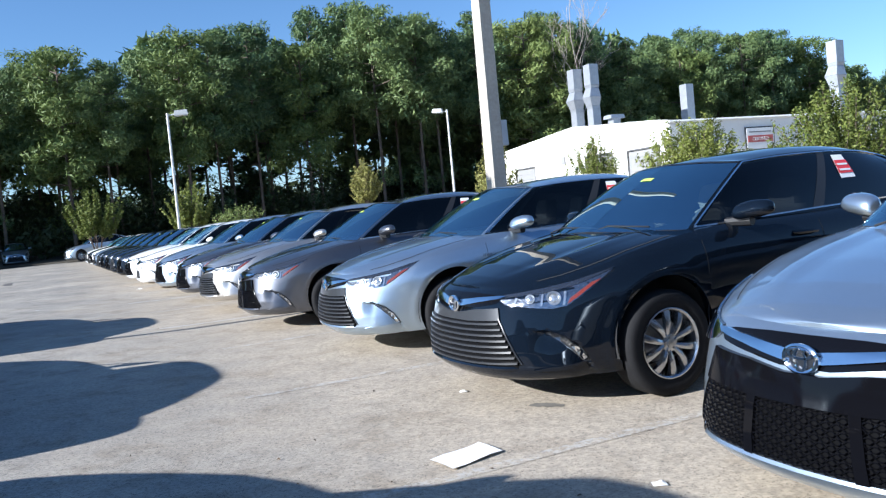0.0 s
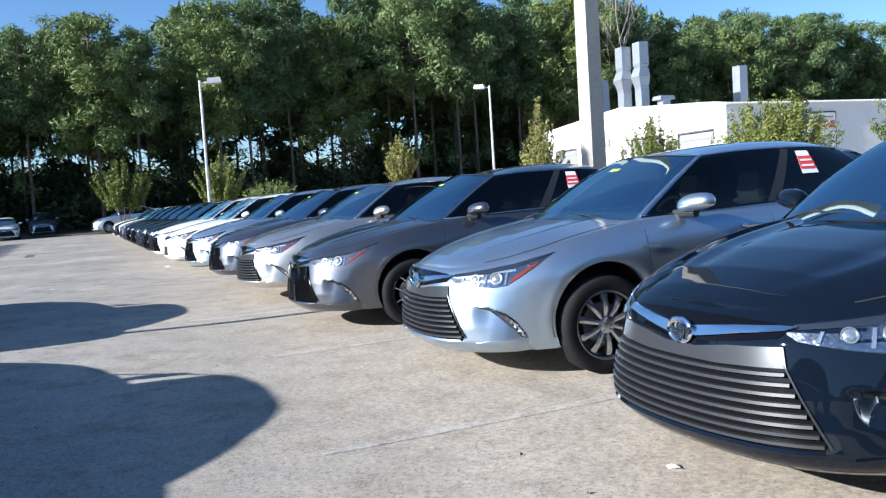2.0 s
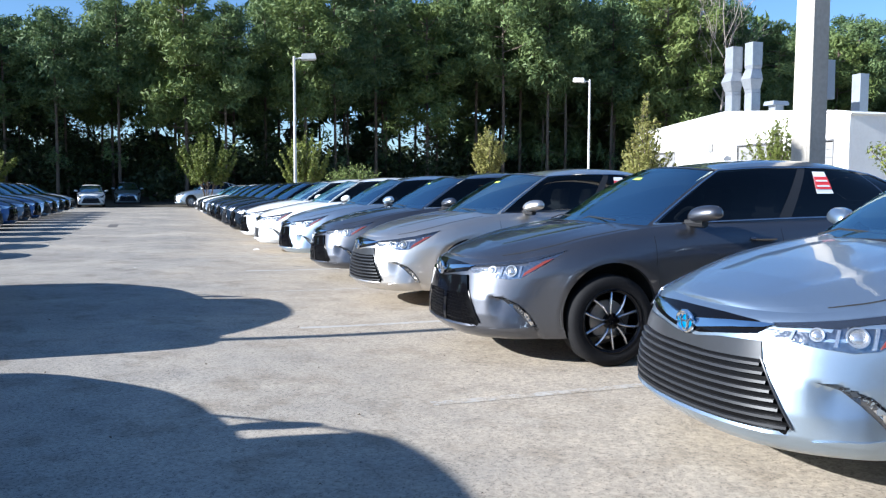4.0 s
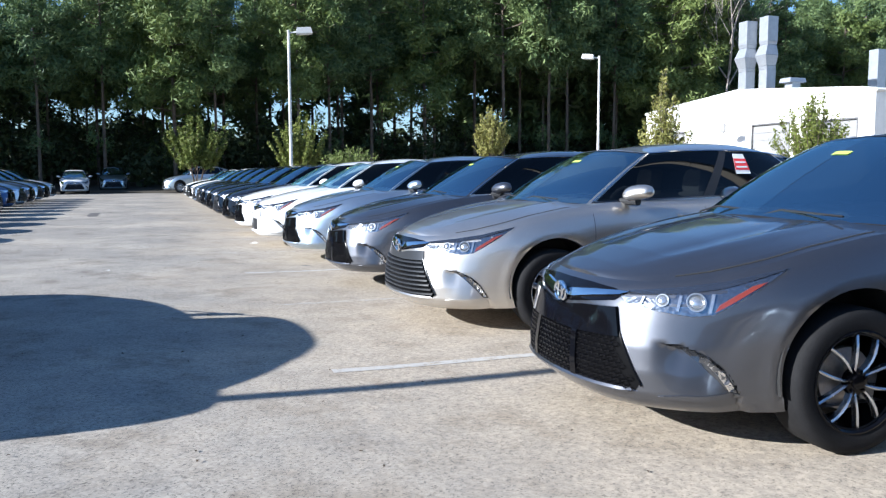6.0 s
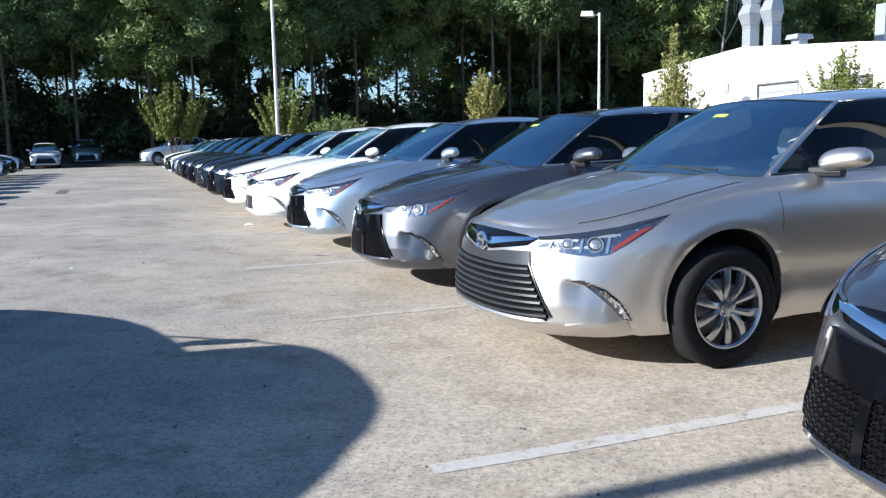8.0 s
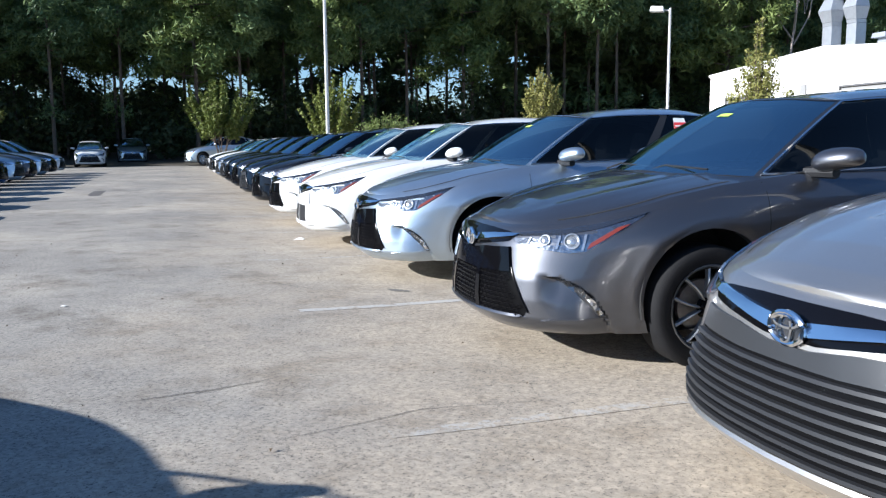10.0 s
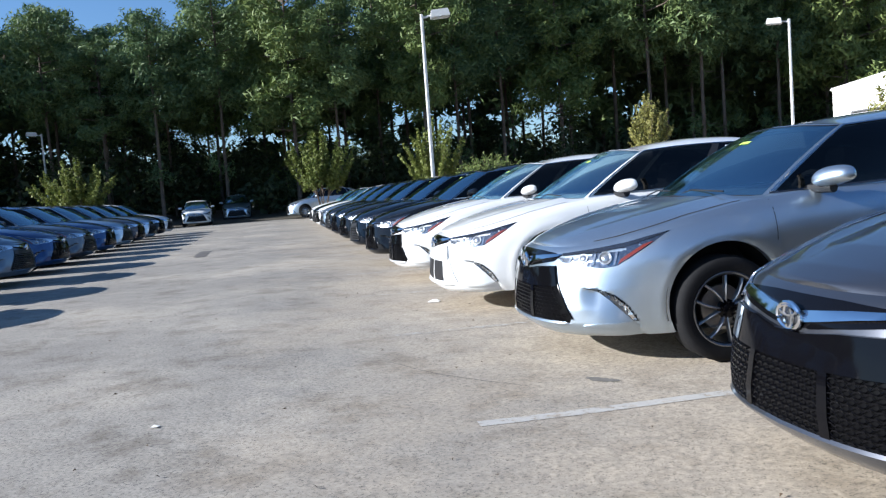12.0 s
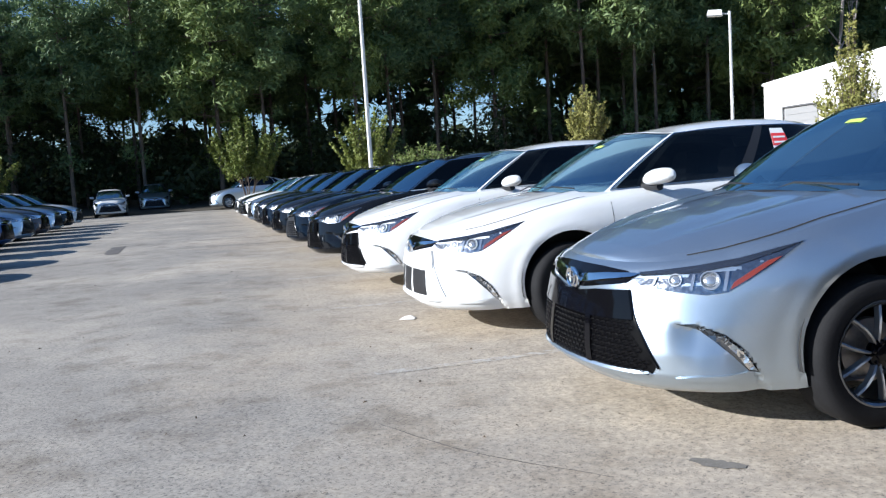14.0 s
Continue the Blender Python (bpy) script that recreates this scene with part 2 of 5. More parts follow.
def skin(a, s, out=0.0):
    """The lower body: a metres round the plan from the nose, s from its lower edge to its rim."""
    a = min(max(a, 0.0), TOTAL)
    x, y = (float(np.interp(a, length, plan[:, k])) for k in (0, 1))
    x2, y2 = (float(np.interp(min(a + 0.01, TOTAL), length, plan[:, k])) for k in (0, 1))
    x1, y1 = (float(np.interp(max(a - 0.01, 0), length, plan[:, k])) for k in (0, 1))
    nx, ny = -(y2 - y1), x2 - x1
    if a < 0.005 or a > TOTAL - 0.005:
        nx, ny = 0.0, 1.0 if a < 1 else -1.0
    k = math.hypot(nx, ny)
    w = smooth(0.25, 0.7, y)
    z0, z1 = low_edge(y), rim_height(y)
    inset = w * inset_nose(s) + (1 - w) * inset_side(s)
    z = z0 + s * (z1 - z0)
    # the hollow beside the mouth and the blade under it
    if 0.6 < a < 1.1 and z < 0.47:
        d = fog_line(a) - z
        if d > 0:
            inset += 0.036 * smooth(0, 0.016, d) * (1 - smooth(0.0, 0.24, d)) * smooth(0.66, 0.80, a)
    if -3.0 < y < -0.4:
        inset += 0.012 * math.exp(-((z - 0.42) / 0.09) ** 2)
    d = out - inset
    return Vector((max(0.0, x + nx / k * d) if a < 0.02 or a > TOTAL - 0.02 else x + nx / k * d, y + ny / k * d, z))


def on_skin(a, z, out=0.0):
    """The point of the lower body at height z; a below zero lies on the left."""
    y = float(np.interp(min(abs(a), TOTAL), length, plan[:, 1]))
    p = skin(abs(a), (z - low_edge(y)) / (rim_height(y) - low_edge(y)), out)
    return Vector((-p.x, p.y, p.z)) if a < 0 else p


def patch(outline, out, thick=0.0, step=0.03):
    """A piece that lies on the lower body, cut to an outline of (a, z) points."""
    bm = bmesh.new()
    bm.faces.new([bm.verts.new((a, 0, z)) for a, z in outline])
    for axis in (0, 2):
        lo, hi = min(v.co[axis] for v in bm.verts), max(v.co[axis] for v in bm.verts)
        for k in range(1, int((hi - lo) / step) + 1):
            at = [0, 0, 0]
            at[axis] = lo + k * (hi - lo) / (int((hi - lo) / step) + 1)
            no = [0, 0, 0]
            no[axis] = 1
            bmesh.ops.bisect_plane(bm, geom=bm.verts[:] + bm.edges[:] + bm.faces[:], plane_co=at, plane_no=no)
    bm.verts.index_update()
    flat = [(v.co.x, v.co.z) for v in bm.verts]
    faces = [[v.index for v in f.verts] for f in bm.faces]
    edge = [[v.index for v in e.verts] for e in bm.edges if len(e.link_faces) == 1]
    bm.free()
    sh = Shape()
    sh.add([on_skin(a, z, out) for a, z in flat], faces)
    if thick:
        n = len(flat)
        sh.v += [tuple(on_skin(a, z, out - thick)) for a, z in flat]
        sh.f += [(i, j, j + n, i + n) for i, j in edge]
    return sh


def both(sh):
    return Shape().add(sh.v, sh.f).add(*[(m.v, m.f) for m in [sh.mirrored()]][0])


# body grid
A_STEPS = np.concatenate([np.linspace(0, 0.62, 22), np.linspace(0.62, 1.08, 30)[1:], np.linspace(1.08, 1.3, 9)[1:], np.linspace(1.3, TOTAL - 0.9, 66)[1:], np.linspace(TOTAL - 0.9, TOTAL, 16)[1:]])
S_STEPS = np.concatenate([np.linspace(0, 0.14, 6), np.linspace(0.14, 0.58, 22)[1:], np.linspace(0.58, 0.86, 8)[1:], np.linspace(0.86, 1, 5)[1:]])
ARCH = 0.362


def build_body():
    """The painted panels of the car, by name, and the ring round each wheel arch."""
    panels = {k: Shape() for k in ("body", "hood", "front_door", "rear_door", "trunk_lid")}
    m = len(S_STEPS)
    pts = [[skin(a, s) for s in S_STEPS] for a in A_STEPS]
    axles = (AXLE, AXLE - WHEELBASE)

    def near(p):
        return min(axles, key=lambda y: abs(p.y - y))

    def deep(p):
        y = near(p)
        return math.hypot(p.y - y, p.z - TYRE - 0.01) < ARCH and p.x > 0.5

    for r in pts:
        for p in r:
            if p.x > 0.5:
                d = math.hypot(p.y - near(p), p.z - TYRE - 0.01) - ARCH
                p.x += 0.009 * math.exp(-((d - 0.045) / 0.032) ** 2)
    drop = [[deep(p) for p in r] for r in pts]
    moved = [[p.copy() for p in r] for r in pts]
    for i, r in enumerate(pts):
        for j, p in enumerate(r):
            if drop[i][j]:
                y = near(p)
                d = Vector((0, p.y - y, p.z - TYRE - 0.01))
                d = d.normalized() * ARCH
                moved[i][j] = Vector((p.x, y + d.y, TYRE + 0.01 + d.z))
    for i in range(len(pts) - 1):
        for j in range(m - 1):
            ids = [(i, j), (i, j + 1), (i + 1, j + 1), (i + 1, j)]
            if all(drop[a][b] for a, b in ids):
                continue
            q = [moved[a][b] for a, b in ids]
            c = (q[0] + q[2]) / 2
            name = "body"
            if c.z > 0.27 and c.x > 0.7:
                if -1.47 < c.y < -0.42:
                    name = "front_door"
                elif -2.42 < c.y <= -1.47:
                    name = "rear_door"
            sides = (1, -1) if name == "body" else (1,)
            for sx in sides:
                v = [(sx * p.x, p.y, p.z) for p in q]
                panels[name].add(v, [(0, 1, 2, 3) if sx < 0 else (3, 2, 1, 0)])
    T = np.concatenate([np.linspace(0, 0.8, 12), np.linspace(0.8, 1, 5)[1:]])

    def top(i, t):
        r = pts[i][-1]
        zc = max(top_centre(r.y), r.z)
        z = zc + (r.z - zc) * (0.25 * t ** 2 + 0.75 * t ** 4)
        if -0.5 < r.y < 0.75:
            k = smooth(0.78, 0.4, r.y)
            z += 0.010 * k * math.exp(-((t - 0.63) / 0.06) ** 2) - 0.006 * k * math.exp(-((t - 0.50) / 0.10) ** 2)
        return Vector((r.x * t, r.y, z))

    for i in range(len(A_STEPS) - 1):
        y = pts[i][-1].y
        for j in range(len(T) - 1):
            q = [top(i, T[j]), top(i + 1, T[j]), top(i + 1, T[j + 1]), top(i, T[j + 1])]
            name = "body"
            if y > -0.30 and T[j] < 0.86:
                name = "hood"
            elif y < -3.30 and T[j] < 0.86:
                name = "trunk_lid"
            for sx in (1, -1):
                panels[name].add([(sx * p.x, p.y, p.z) for p in q], [(3, 2, 1, 0) if sx < 0 else (0, 1, 2, 3)])
    # joint round the bonnet
    idx = [i for i in range(len(A_STEPS)) if -0.32 < pts[i][-1].y < 0.62]
    for sx in (1, -1):
        panels["hood_gap_l" if sx < 0 else "hood_gap"] = Shape()
        rows = []
        for i in idx:
            p, q = top(i, 0.944), top(i, 0.957)
            rows.append([(sx * p.x, p.y, p.z + 0.0015), (sx * q.x, q.y, q.z + 0.0015)])
        panels["hood_gap_l" if sx < 0 else "hood_gap"].grid(rows)
    # floor of the car
    lower = [r[0] for r in pts]
    for sx in (1, -1):
        panels["body"].grid([[(sx * p.x, p.y, p.z) for p in lower], [(0, p.y, p.z + 0.02) for p in lower]])
    # turned-in edge of the arches
    for y in axles:
        for sx in (1, -1):
            rows = []
            for k in range(37):
                t = math.radians(-12 + k * 204 / 36)
                yy, zz = y + ARCH * math.cos(t), TYRE + 0.01 + ARCH * math.sin(t)
                a = float(np.interp(-yy, -plan[40:640, 1], length[40:640]))
                p = on_skin(a, max(zz, low_edge(yy) + 0.005))
                x = p.x
                r2 = ARCH + 0.024
                rows.append([(sx * (x - 0.004), y + r2 * math.cos(t), TYRE + 0.01 + r2 * math.sin(t)), (sx * (x + 0.0015), y + (ARCH + 0.010) * math.cos(t), TYRE + 0.01 + (ARCH + 0.010) * math.sin(t)),
                             (sx * (x + 0.001), yy, zz), (sx * (x - 0.05), yy, zz)])
            panels["body"].grid(rows)
    return panels


CABIN_LOW = [(0, -0.16, 0.950), (0.36, -0.20, 0.940), (0.62, -0.30, 0.940), (0.745, -0.45, 0.935), (0.80, -0.92, 0.955), (0.815, -1.52, 0.975), (0.81, -2.22, 0.992), (0.775, -2.90, 1.012), (0.70, -3.26, 1.045), (0.45, -3.40, 1.080), (0, -3.45, 1.095)]
CABIN_TOP = [(0, -0.98, 1.402), (0.30, -1.00, 1.392), (0.485, -1.05, 1.375), (0.555, -1.14, 1.370), (0.59, -1.43, 1.392), (0.60, -1.84, 1.40), (0.59, -2.20, 1.388), (0.55, -2.45, 1.355), (0.50, -2.60, 1.33), (0.30, -2.66, 1.345), (0, -2.68, 1.355)]
CABIN_N = 120
low_line, top_line = curve(CABIN_LOW, CABIN_N), curve(CABIN_TOP, CABIN_N)


def cabin(u, s, out=0.0):
    """The upper body: u from 0 at the middle of the windscreen to 10 at the middle of the rear window, s from waist to roof."""
    k = min(max(u / 10 * CABIN_N, 0), CABIN_N)
    p = np.array([np.interp(k, range(CABIN_N + 1), low_line[:, c]) for c in range(3)])
    q = np.array([np.interp(k, range(CABIN_N + 1), top_line[:, c]) for c in range(3)])
    r = p + (q - p) * s
    k2, k1 = min(k + 1, CABIN_N), max(k - 1, 0)
    tx = np.array([np.interp(k2, range(CABIN_N + 1), low_line[:, c]) - np.interp(k1, range(CABIN_N + 1), low_line[:, c]) for c in range(3)])
    no = np.cross(tx, q - p)
    no = -no / np.linalg.norm(no)
    r = r + no * (0.035 * 4 * s * (1 - s) * (0.7 + 0.3 * s) + out)
    return Vector((max(0.0, r[0]) if u < 0.01 or u > 9.99 else r[0], r[1], r[2]))


def cabin_sheet(u0, u1, s0, s1, nu, ns, out=0.0):
    return Shape().grid([[cabin(u, s, out) for s in np.linspace(s0, s1, ns)] for u in np.linspace(u0, u1, nu)])


GLASS = {  # u from, u to, s from, s to
    "windshield": (0.0, 2.86, 0.03, 0.965),
    "front_window": (3.06, 4.95, 0.055, 0.945),
    "rear_window": (5.08, 6.62, 0.055, 0.945),
    "quarter_window": (6.68, 7.25, 0.075, 0.90),
    "back_window": (8.75, 10.0, 0.10, 0.94),
}


def build_cabin(sh):
    """Roof and pillars, painted, added to the body; leaves the window openings free."""
    us = sorted(set([round(float(x), 4) for x in np.linspace(0, 10, 51)] + [g[0] for g in GLASS.values()] + [g[1] for g in GLASS.values()]))
    ss = sorted(set([round(float(x), 4) for x in np.linspace(0, 1, 6)] + [g[2] for g in GLASS.values()] + [g[3] for g in GLASS.values()]))
    P = {(u, s): cabin(u, s) for u in us for s in ss}
    for u0, u1 in zip(us, us[1:]):
        for s0, s1 in zip(ss, ss[1:]):
            uc, sc = (u0 + u1) / 2, (s0 + s1) / 2
            if any(g[0] < uc < g[1] and g[2] < sc < g[3] for g in GLASS.values()):
                continue
            q = [P[u0, s0], P[u1, s0], P[u1, s1], P[u0, s1]]
            for sx in (1, -1):
                sh.add([(sx * p.x, p.y, p.z) for p in q], [(0, 1, 2, 3) if sx > 0 else (3, 2, 1, 0)])
    # roof skin
    crown = table([(-2.68, 0.0), (-2.45, 0.040), (-2.1, 0.066), (-1.65, 0.066), (-1.3, 0.044), (-0.98, 0.0)])
    for u0, u1 in zip(us, us[1:]):
        e0, e1 = P[u0, 1.0] if (u0, 1.0) in P else cabin(u0, 1), P[u1, 1.0] if (u1, 1.0) in P else cabin(u1, 1)
        ts = np.linspace(0, 1, 8)

        def roof(e, t):
            zc = e.z + crown(e.y)
            return Vector((e.x * t, e.y, zc + (e.z - zc) * (0.4 * t ** 2 + 0.6 * t ** 5)))
        for t0, t1 in zip(ts, ts[1:]):
            q = [roof(e0, t0), roof(e1, t0), roof(e1, t1), roof(e0, t1)]
            for sx in (1, -1):
                sh.add([(sx * p.x, p.y, p.z) for p in q], [(0, 1, 2, 3) if sx > 0 else (3, 2, 1, 0)])


def oval(cx, cz, rx, rz, n=24, turn=0.0):
    out = []
    for k in range(n):
        t = k * math.tau / n
        x, z = rx * math.cos(t), rz * math.sin(t)
        out.append((cx + x * math.cos(turn) - z * math.sin(turn), cz + x * math.sin(turn) + z * math.cos(turn)))
    return out


MESH = {}


def build_car_meshes():
    panels = build_body()
    build_cabin(panels["body"])
    for k, sh in panels.items():
        MESH[k] = sh.mesh(k, 40)
        if k.endswith("door"):
            MESH[k + "_l"] = sh.mirrored().mesh(k, 40)
    for k, (u0, u1, s0, s1) in GLASS.items():
        nu = 24 if u1 - u0 > 1 else 8
        sh = cabin_sheet(u0, u1, s0, s1, nu, 9, 0.001)
        if k in ("windshield", "back_window"):
            MESH[k] = both(sh).mesh(k, 60)
        else:
            MESH[k], MESH[k + "_l"] = sh.mesh(k, 60), sh.mirrored().mesh(k, 60)
    # pillar covers and bright trim round the side windows
    sh = cabin_sheet(4.93, 5.10, 0.04, 0.95, 4, 7, 0.003)
    MESH["pillar"], MESH["pillar_l"] = sh.mesh("pillar_cover"), sh.mirrored().mesh("pillar_cover")
    line = [cabin(u, 0.045, 0.006) for u in np.linspace(2.98, 7.28, 32)] + [cabin(7.3, s, 0.006) for s in np.linspace(0.1, 0.88, 4)] + [cabin(u, 0.955, 0.006) for u in np.linspace(7.2, 3.05, 32)] + [cabin(3.02 - 0.04 * k / 5, 0.94 - 0.88 * k / 5, 0.006) for k in range(6)]
    sh = Shape().tube(line, 0.008, 5, ring=True)
    MESH["trim"], MESH["trim_l"] = sh.mesh("window_trim"), sh.mirrored().mesh("window_trim")
    sh = Shape().grid([[cabin(u, s, 0.002) for s in (-0.01, 0.03)] for u in np.linspace(0, 2.88, 20)])
    MESH["screen_edge"] = both(sh).mesh("windshield_seal")
    MESH["roof_seal"] = both(Shape().grid([[cabin(u, s, 0.003) for s in (0.962, 0.978)] for u in np.linspace(0, 2.88, 20)])).mesh("roof_seal")
    # front: upper grille, wing bar, badge, bumper bar, mouth
    w = [(-0.50, 0.655), (-0.44, 0.618), (-0.24, 0.592), (-0.10, 0.572), (0.10, 0.572), (0.24, 0.592), (0.44, 0.618), (0.50, 0.655), (0.40, 0.668), (0.2, 0.676), (-0.2, 0.676), (-0.40, 0.668)]
    MESH["upper_grille"] = patch(w, 0.004, 0.01).mesh("upper_grille")
    sh = Shape()
    for sx in (1, -1):
        sh.add(*(lambda p: (p.v, p.f))(patch([(sx * 0.05, 0.630), (sx * 0.05, 0.590), (sx * 0.14, 0.603), (sx * 0.30, 0.628), (sx * 0.47, 0.648), (sx * 0.52, 0.664), (sx * 0.45, 0.664), (sx * 0.28, 0.654), (sx * 0.14, 0.640)], 0.018, 0.02)))
    MESH["wing_bar"] = sh.mesh("wing_bar", 30)
    sh = Shape().tube([on_skin(0, 0.606) + Vector((x, 0.022 - 0.1 * x * x, z)) for x, z in oval(0, 0, 0.066, 0.046, 28)], 0.0085, 6, ring=True)
    sh.tube([on_skin(0, 0.606) + Vector((x, 0.024, z)) for x, z in oval(0, 0.0, 0.024, 0.042, 20)], 0.006, 5, ring=True)
    sh.tube([on_skin(0, 0.606) + Vector((x, 0.024, z)) for x, z in oval(0, 0.020, 0.048, 0.018, 20)], 0.006, 5, ring=True)
    MESH["badge"] = sh.mesh("badge")
    c = on_skin(0, 0.606)
    MESH["badge_back"] = Shape().add([c + Vector((0, 0.024, 0))] + [c + Vector((x, 0.016, z)) for x, z in oval(0, 0, 0.063, 0.044, 28)], [(0, k + 1, (k + 1) % 28 + 1) for k in range(28)]).mesh("badge_back")
    for style, low, wide, proud in (("le", 0.52, 0.485, 0.010), ("se", 0.466, 0.508, 0.020)):
        bar = [(-0.47, 0.592), (-wide, low), (-0.2, low - 0.012), (0.2, low - 0.012), (wide, low), (0.47, 0.592), (0.24, 0.578), (0.08, 0.556), (-0.08, 0.556), (-0.24, 0.578)]
        MESH["bumper_bar_" + style] = patch(bar, proud, 0.03).mesh("bumper_bar")
    mouth = [(-0.475, 0.525), (-0.62, 0.27), (-0.60, 0.235), (-0.40, 0.222), (0, 0.215), (0.40, 0.222), (0.60, 0.235), (0.62, 0.27), (0.475, 0.525)]
    MESH["mouth"] = patch(mouth, 0.003, 0.0).mesh("mouth")
    for k, (a0, a1) in enumerate(((-0.115, 0.115), (0.155, 0.40), (-0.40, -0.155))):
        lean = 0.05 * (a0 + a1)
        MESH["slot", k] = patch([(a0, 0.445), (a1, 0.445), (a1 + lean, 0.258), (a0 + lean, 0.258)], 0.006, 0.0).mesh("mouth_slot")
    side = table([(0.215, 0.60), (0.27, 0.615), (0.525, 0.475)])
    for k in range(8):
        z = 0.500 - k * 0.0335
        a1 = side(z) - 0.006
        dip = -0.012
        rows = [[on_skin(a, z + dz + dip * (1 - (a / a1) ** 2), o) for dz, o in ((0.008, 0.004), (0.007, 0.022), (-0.004, 0.024), (-0.010, 0.006))] for a in np.linspace(-a1, a1, 29)]
        MESH["slat", k] = Shape().grid(rows).mesh("grille_slat", 30)
    # mesh of the sports grille: staggered cells as thin bars
    sh = Shape()
    dz, da = 0.0235, 0.041
    for k in range(13):
        z = 0.242 + k * dz
        a1 = side(z) - 0.02
        n = int(a1 / da)
        for i in range(-n, n + 1):
            a = (i + 0.5 * (k % 2)) * da
            if abs(a) > a1 or z > 0.515:
                continue
            ring = [on_skin(a + x, min(z + y, 0.522), 0.012) for x, y in ((-0.019, 0.0), (-0.008, 0.010), (0.008, 0.010), (0.019, 0.0), (0.008, -0.010), (-0.008, -0.010))]
            sh.tube(ring, 0.0028, 3, ring=True)
    MESH["grille_mesh"] = sh.mesh("grille_mesh", 0)
    for sx, k in ((1, 0), (-1, 1)):
        MESH["divider", k] = patch([(sx * 0.185, 0.475), (sx * 0.225, 0.475), (sx * 0.250, 0.232), (sx * 0.205, 0.232)], 0.017, 0.012).mesh("grille_divider", 40)
    sh = Shape().tube([on_skin(a, z, 0.006) for a, z in [(-0.475, 0.53)] + [(-0.475 - 0.155 * k / 8, 0.53 - 0.27 * k / 8) for k in range(1, 9)]], 0.005, 5)
    MESH["mouth_edge"], MESH["mouth_edge_l"] = sh.mesh("mouth_edge"), sh.mirrored().mesh("mouth_edge")
    chin = [on_skin(a, 0.228 + 0.010 * abs(a), 0.009 - 0.022 * smooth(0.53, 0.61, abs(a))) for a in np.linspace(-0.61, 0.61, 33)]
    MESH["chin"] = Shape().tube(chin, 0.014, 6).mesh("chin_strip")
    # head lamps
    lamp = [(0.50, 0.668), (0.475, 0.636), (0.52, 0.612), (0.70, 0.590), (0.84, 0.578), (0.93, 0.590), (1.01, 0.634), (1.14, 0.712), (1.265, 0.788), (1.15, 0.764), (0.99, 0.728), (0.80, 0.700), (0.64, 0.682)]
    for sx, tag in ((1, ""), (-1, "_l")):
        f = lambda pts: [(sx * a, z) for a, z in pts]
        MESH["lamp_back" + tag] = patch(f(lamp), 0.001, 0.0).mesh("lamp_reflector", 20)
        MESH["lamp_lens" + tag] = patch(f(lamp), 0.016, 0.014).mesh("lamp_lens", 40)
        MESH["lamp_brow" + tag] = patch(f([(0.50, 0.668), (0.52, 0.652), (0.80, 0.672), (0.98, 0.700), (1.15, 0.750), (1.265, 0.788), (1.15, 0.764), (0.99, 0.728), (0.80, 0.700), (0.64, 0.682)]), 0.006, 0.004).mesh("lamp_brow")
        MESH["lamp_amber" + tag] = patch(f([(0.935, 0.600), (1.01, 0.642), (1.10, 0.696), (1.16, 0.730), (1.10, 0.714), (1.03, 0.676), (0.955, 0.632)]), 0.006, 0.004).mesh("amber_marker")
        for nm, cx, cz, r, depth in (("projector", 0.855, 0.640, 0.039, 0.013), ("beam_bowl", 0.70, 0.640, 0.027, 0.008)):
            c, c1, c2 = on_skin(sx * cx, cz, 0.002), on_skin(sx * (cx + 0.01), cz, 0.002), on_skin(sx * cx, cz + 0.01, 0.002)
            ex, ez = (c1 - c).normalized(), (c2 - c).normalized()
            no = (on_skin(sx * cx, cz, 0.02) - c).normalized()
            rows = [[c + no * h + r * q * (math.cos(t * math.tau / 20) * ex + math.sin(t * math.tau / 20) * ez) for t in range(20)] for q, h in ((1.08, 0.0), (1.06, depth), (0.95, depth), (0.88, 0.002), (0.7, depth * 0.6), (0.4, depth), (0.02, depth * 1.15))]
            MESH[nm + tag] = Shape().grid(rows[:5], closed=True).mesh(nm, 40)
            MESH[nm + "_eye" + tag] = Shape().grid(rows[3:], closed=True).mesh(nm, 60)
        for k, (a0, z0, a1, z1) in enumerate(((0.585, 0.612, 0.600, 0.650), (0.765, 0.598, 0.778, 0.664), (0.905, 0.596, 0.925, 0.676))):
            MESH["rib", k, tag] = patch(f([(a0, z0), (a0 + 0.014, z0), (a1 + 0.014, z1), (a1, z1)]), 0.009, 0.006).mesh("lamp_rib", 30)
        MESH["fog_recess" + tag] = patch(f([(0.70, 0.458), (0.80, 0.452), (0.91, 0.414), (0.99, 0.345), (1.045, 0.250), (1.01, 0.248), (0.94, 0.318), (0.87, 0.378), (0.80, 0.428)]), 0.004, 0.003).mesh("fog_recess")
        MESH["fog_strip" + tag] = patch(f([(0.85, 0.432), (0.91, 0.402), (0.98, 0.338), (1.035, 0.258), (1.005, 0.258), (0.955, 0.325), (0.895, 0.384)]), 0.012, 0.012).mesh("lamp_strip", 25)
        MESH["fog_blade" + tag] = patch(f([(0.70, 0.222), (0.74, 0.212), (0.90, 0.214), (1.02, 0.236), (1.01, 0.250), (0.90, 0.240), (0.80, 0.238)]), 0.012, 0.014).mesh("bumper_blade", 25)
        tail = [(sx * (TOTAL - a), z) for a, z in [(0.42, 0.86), (0.46, 0.74), (0.80, 0.76), (0.98, 0.86), (1.15, 0.95), (0.95, 0.97), (0.70, 0.96), (0.50, 0.95)]]
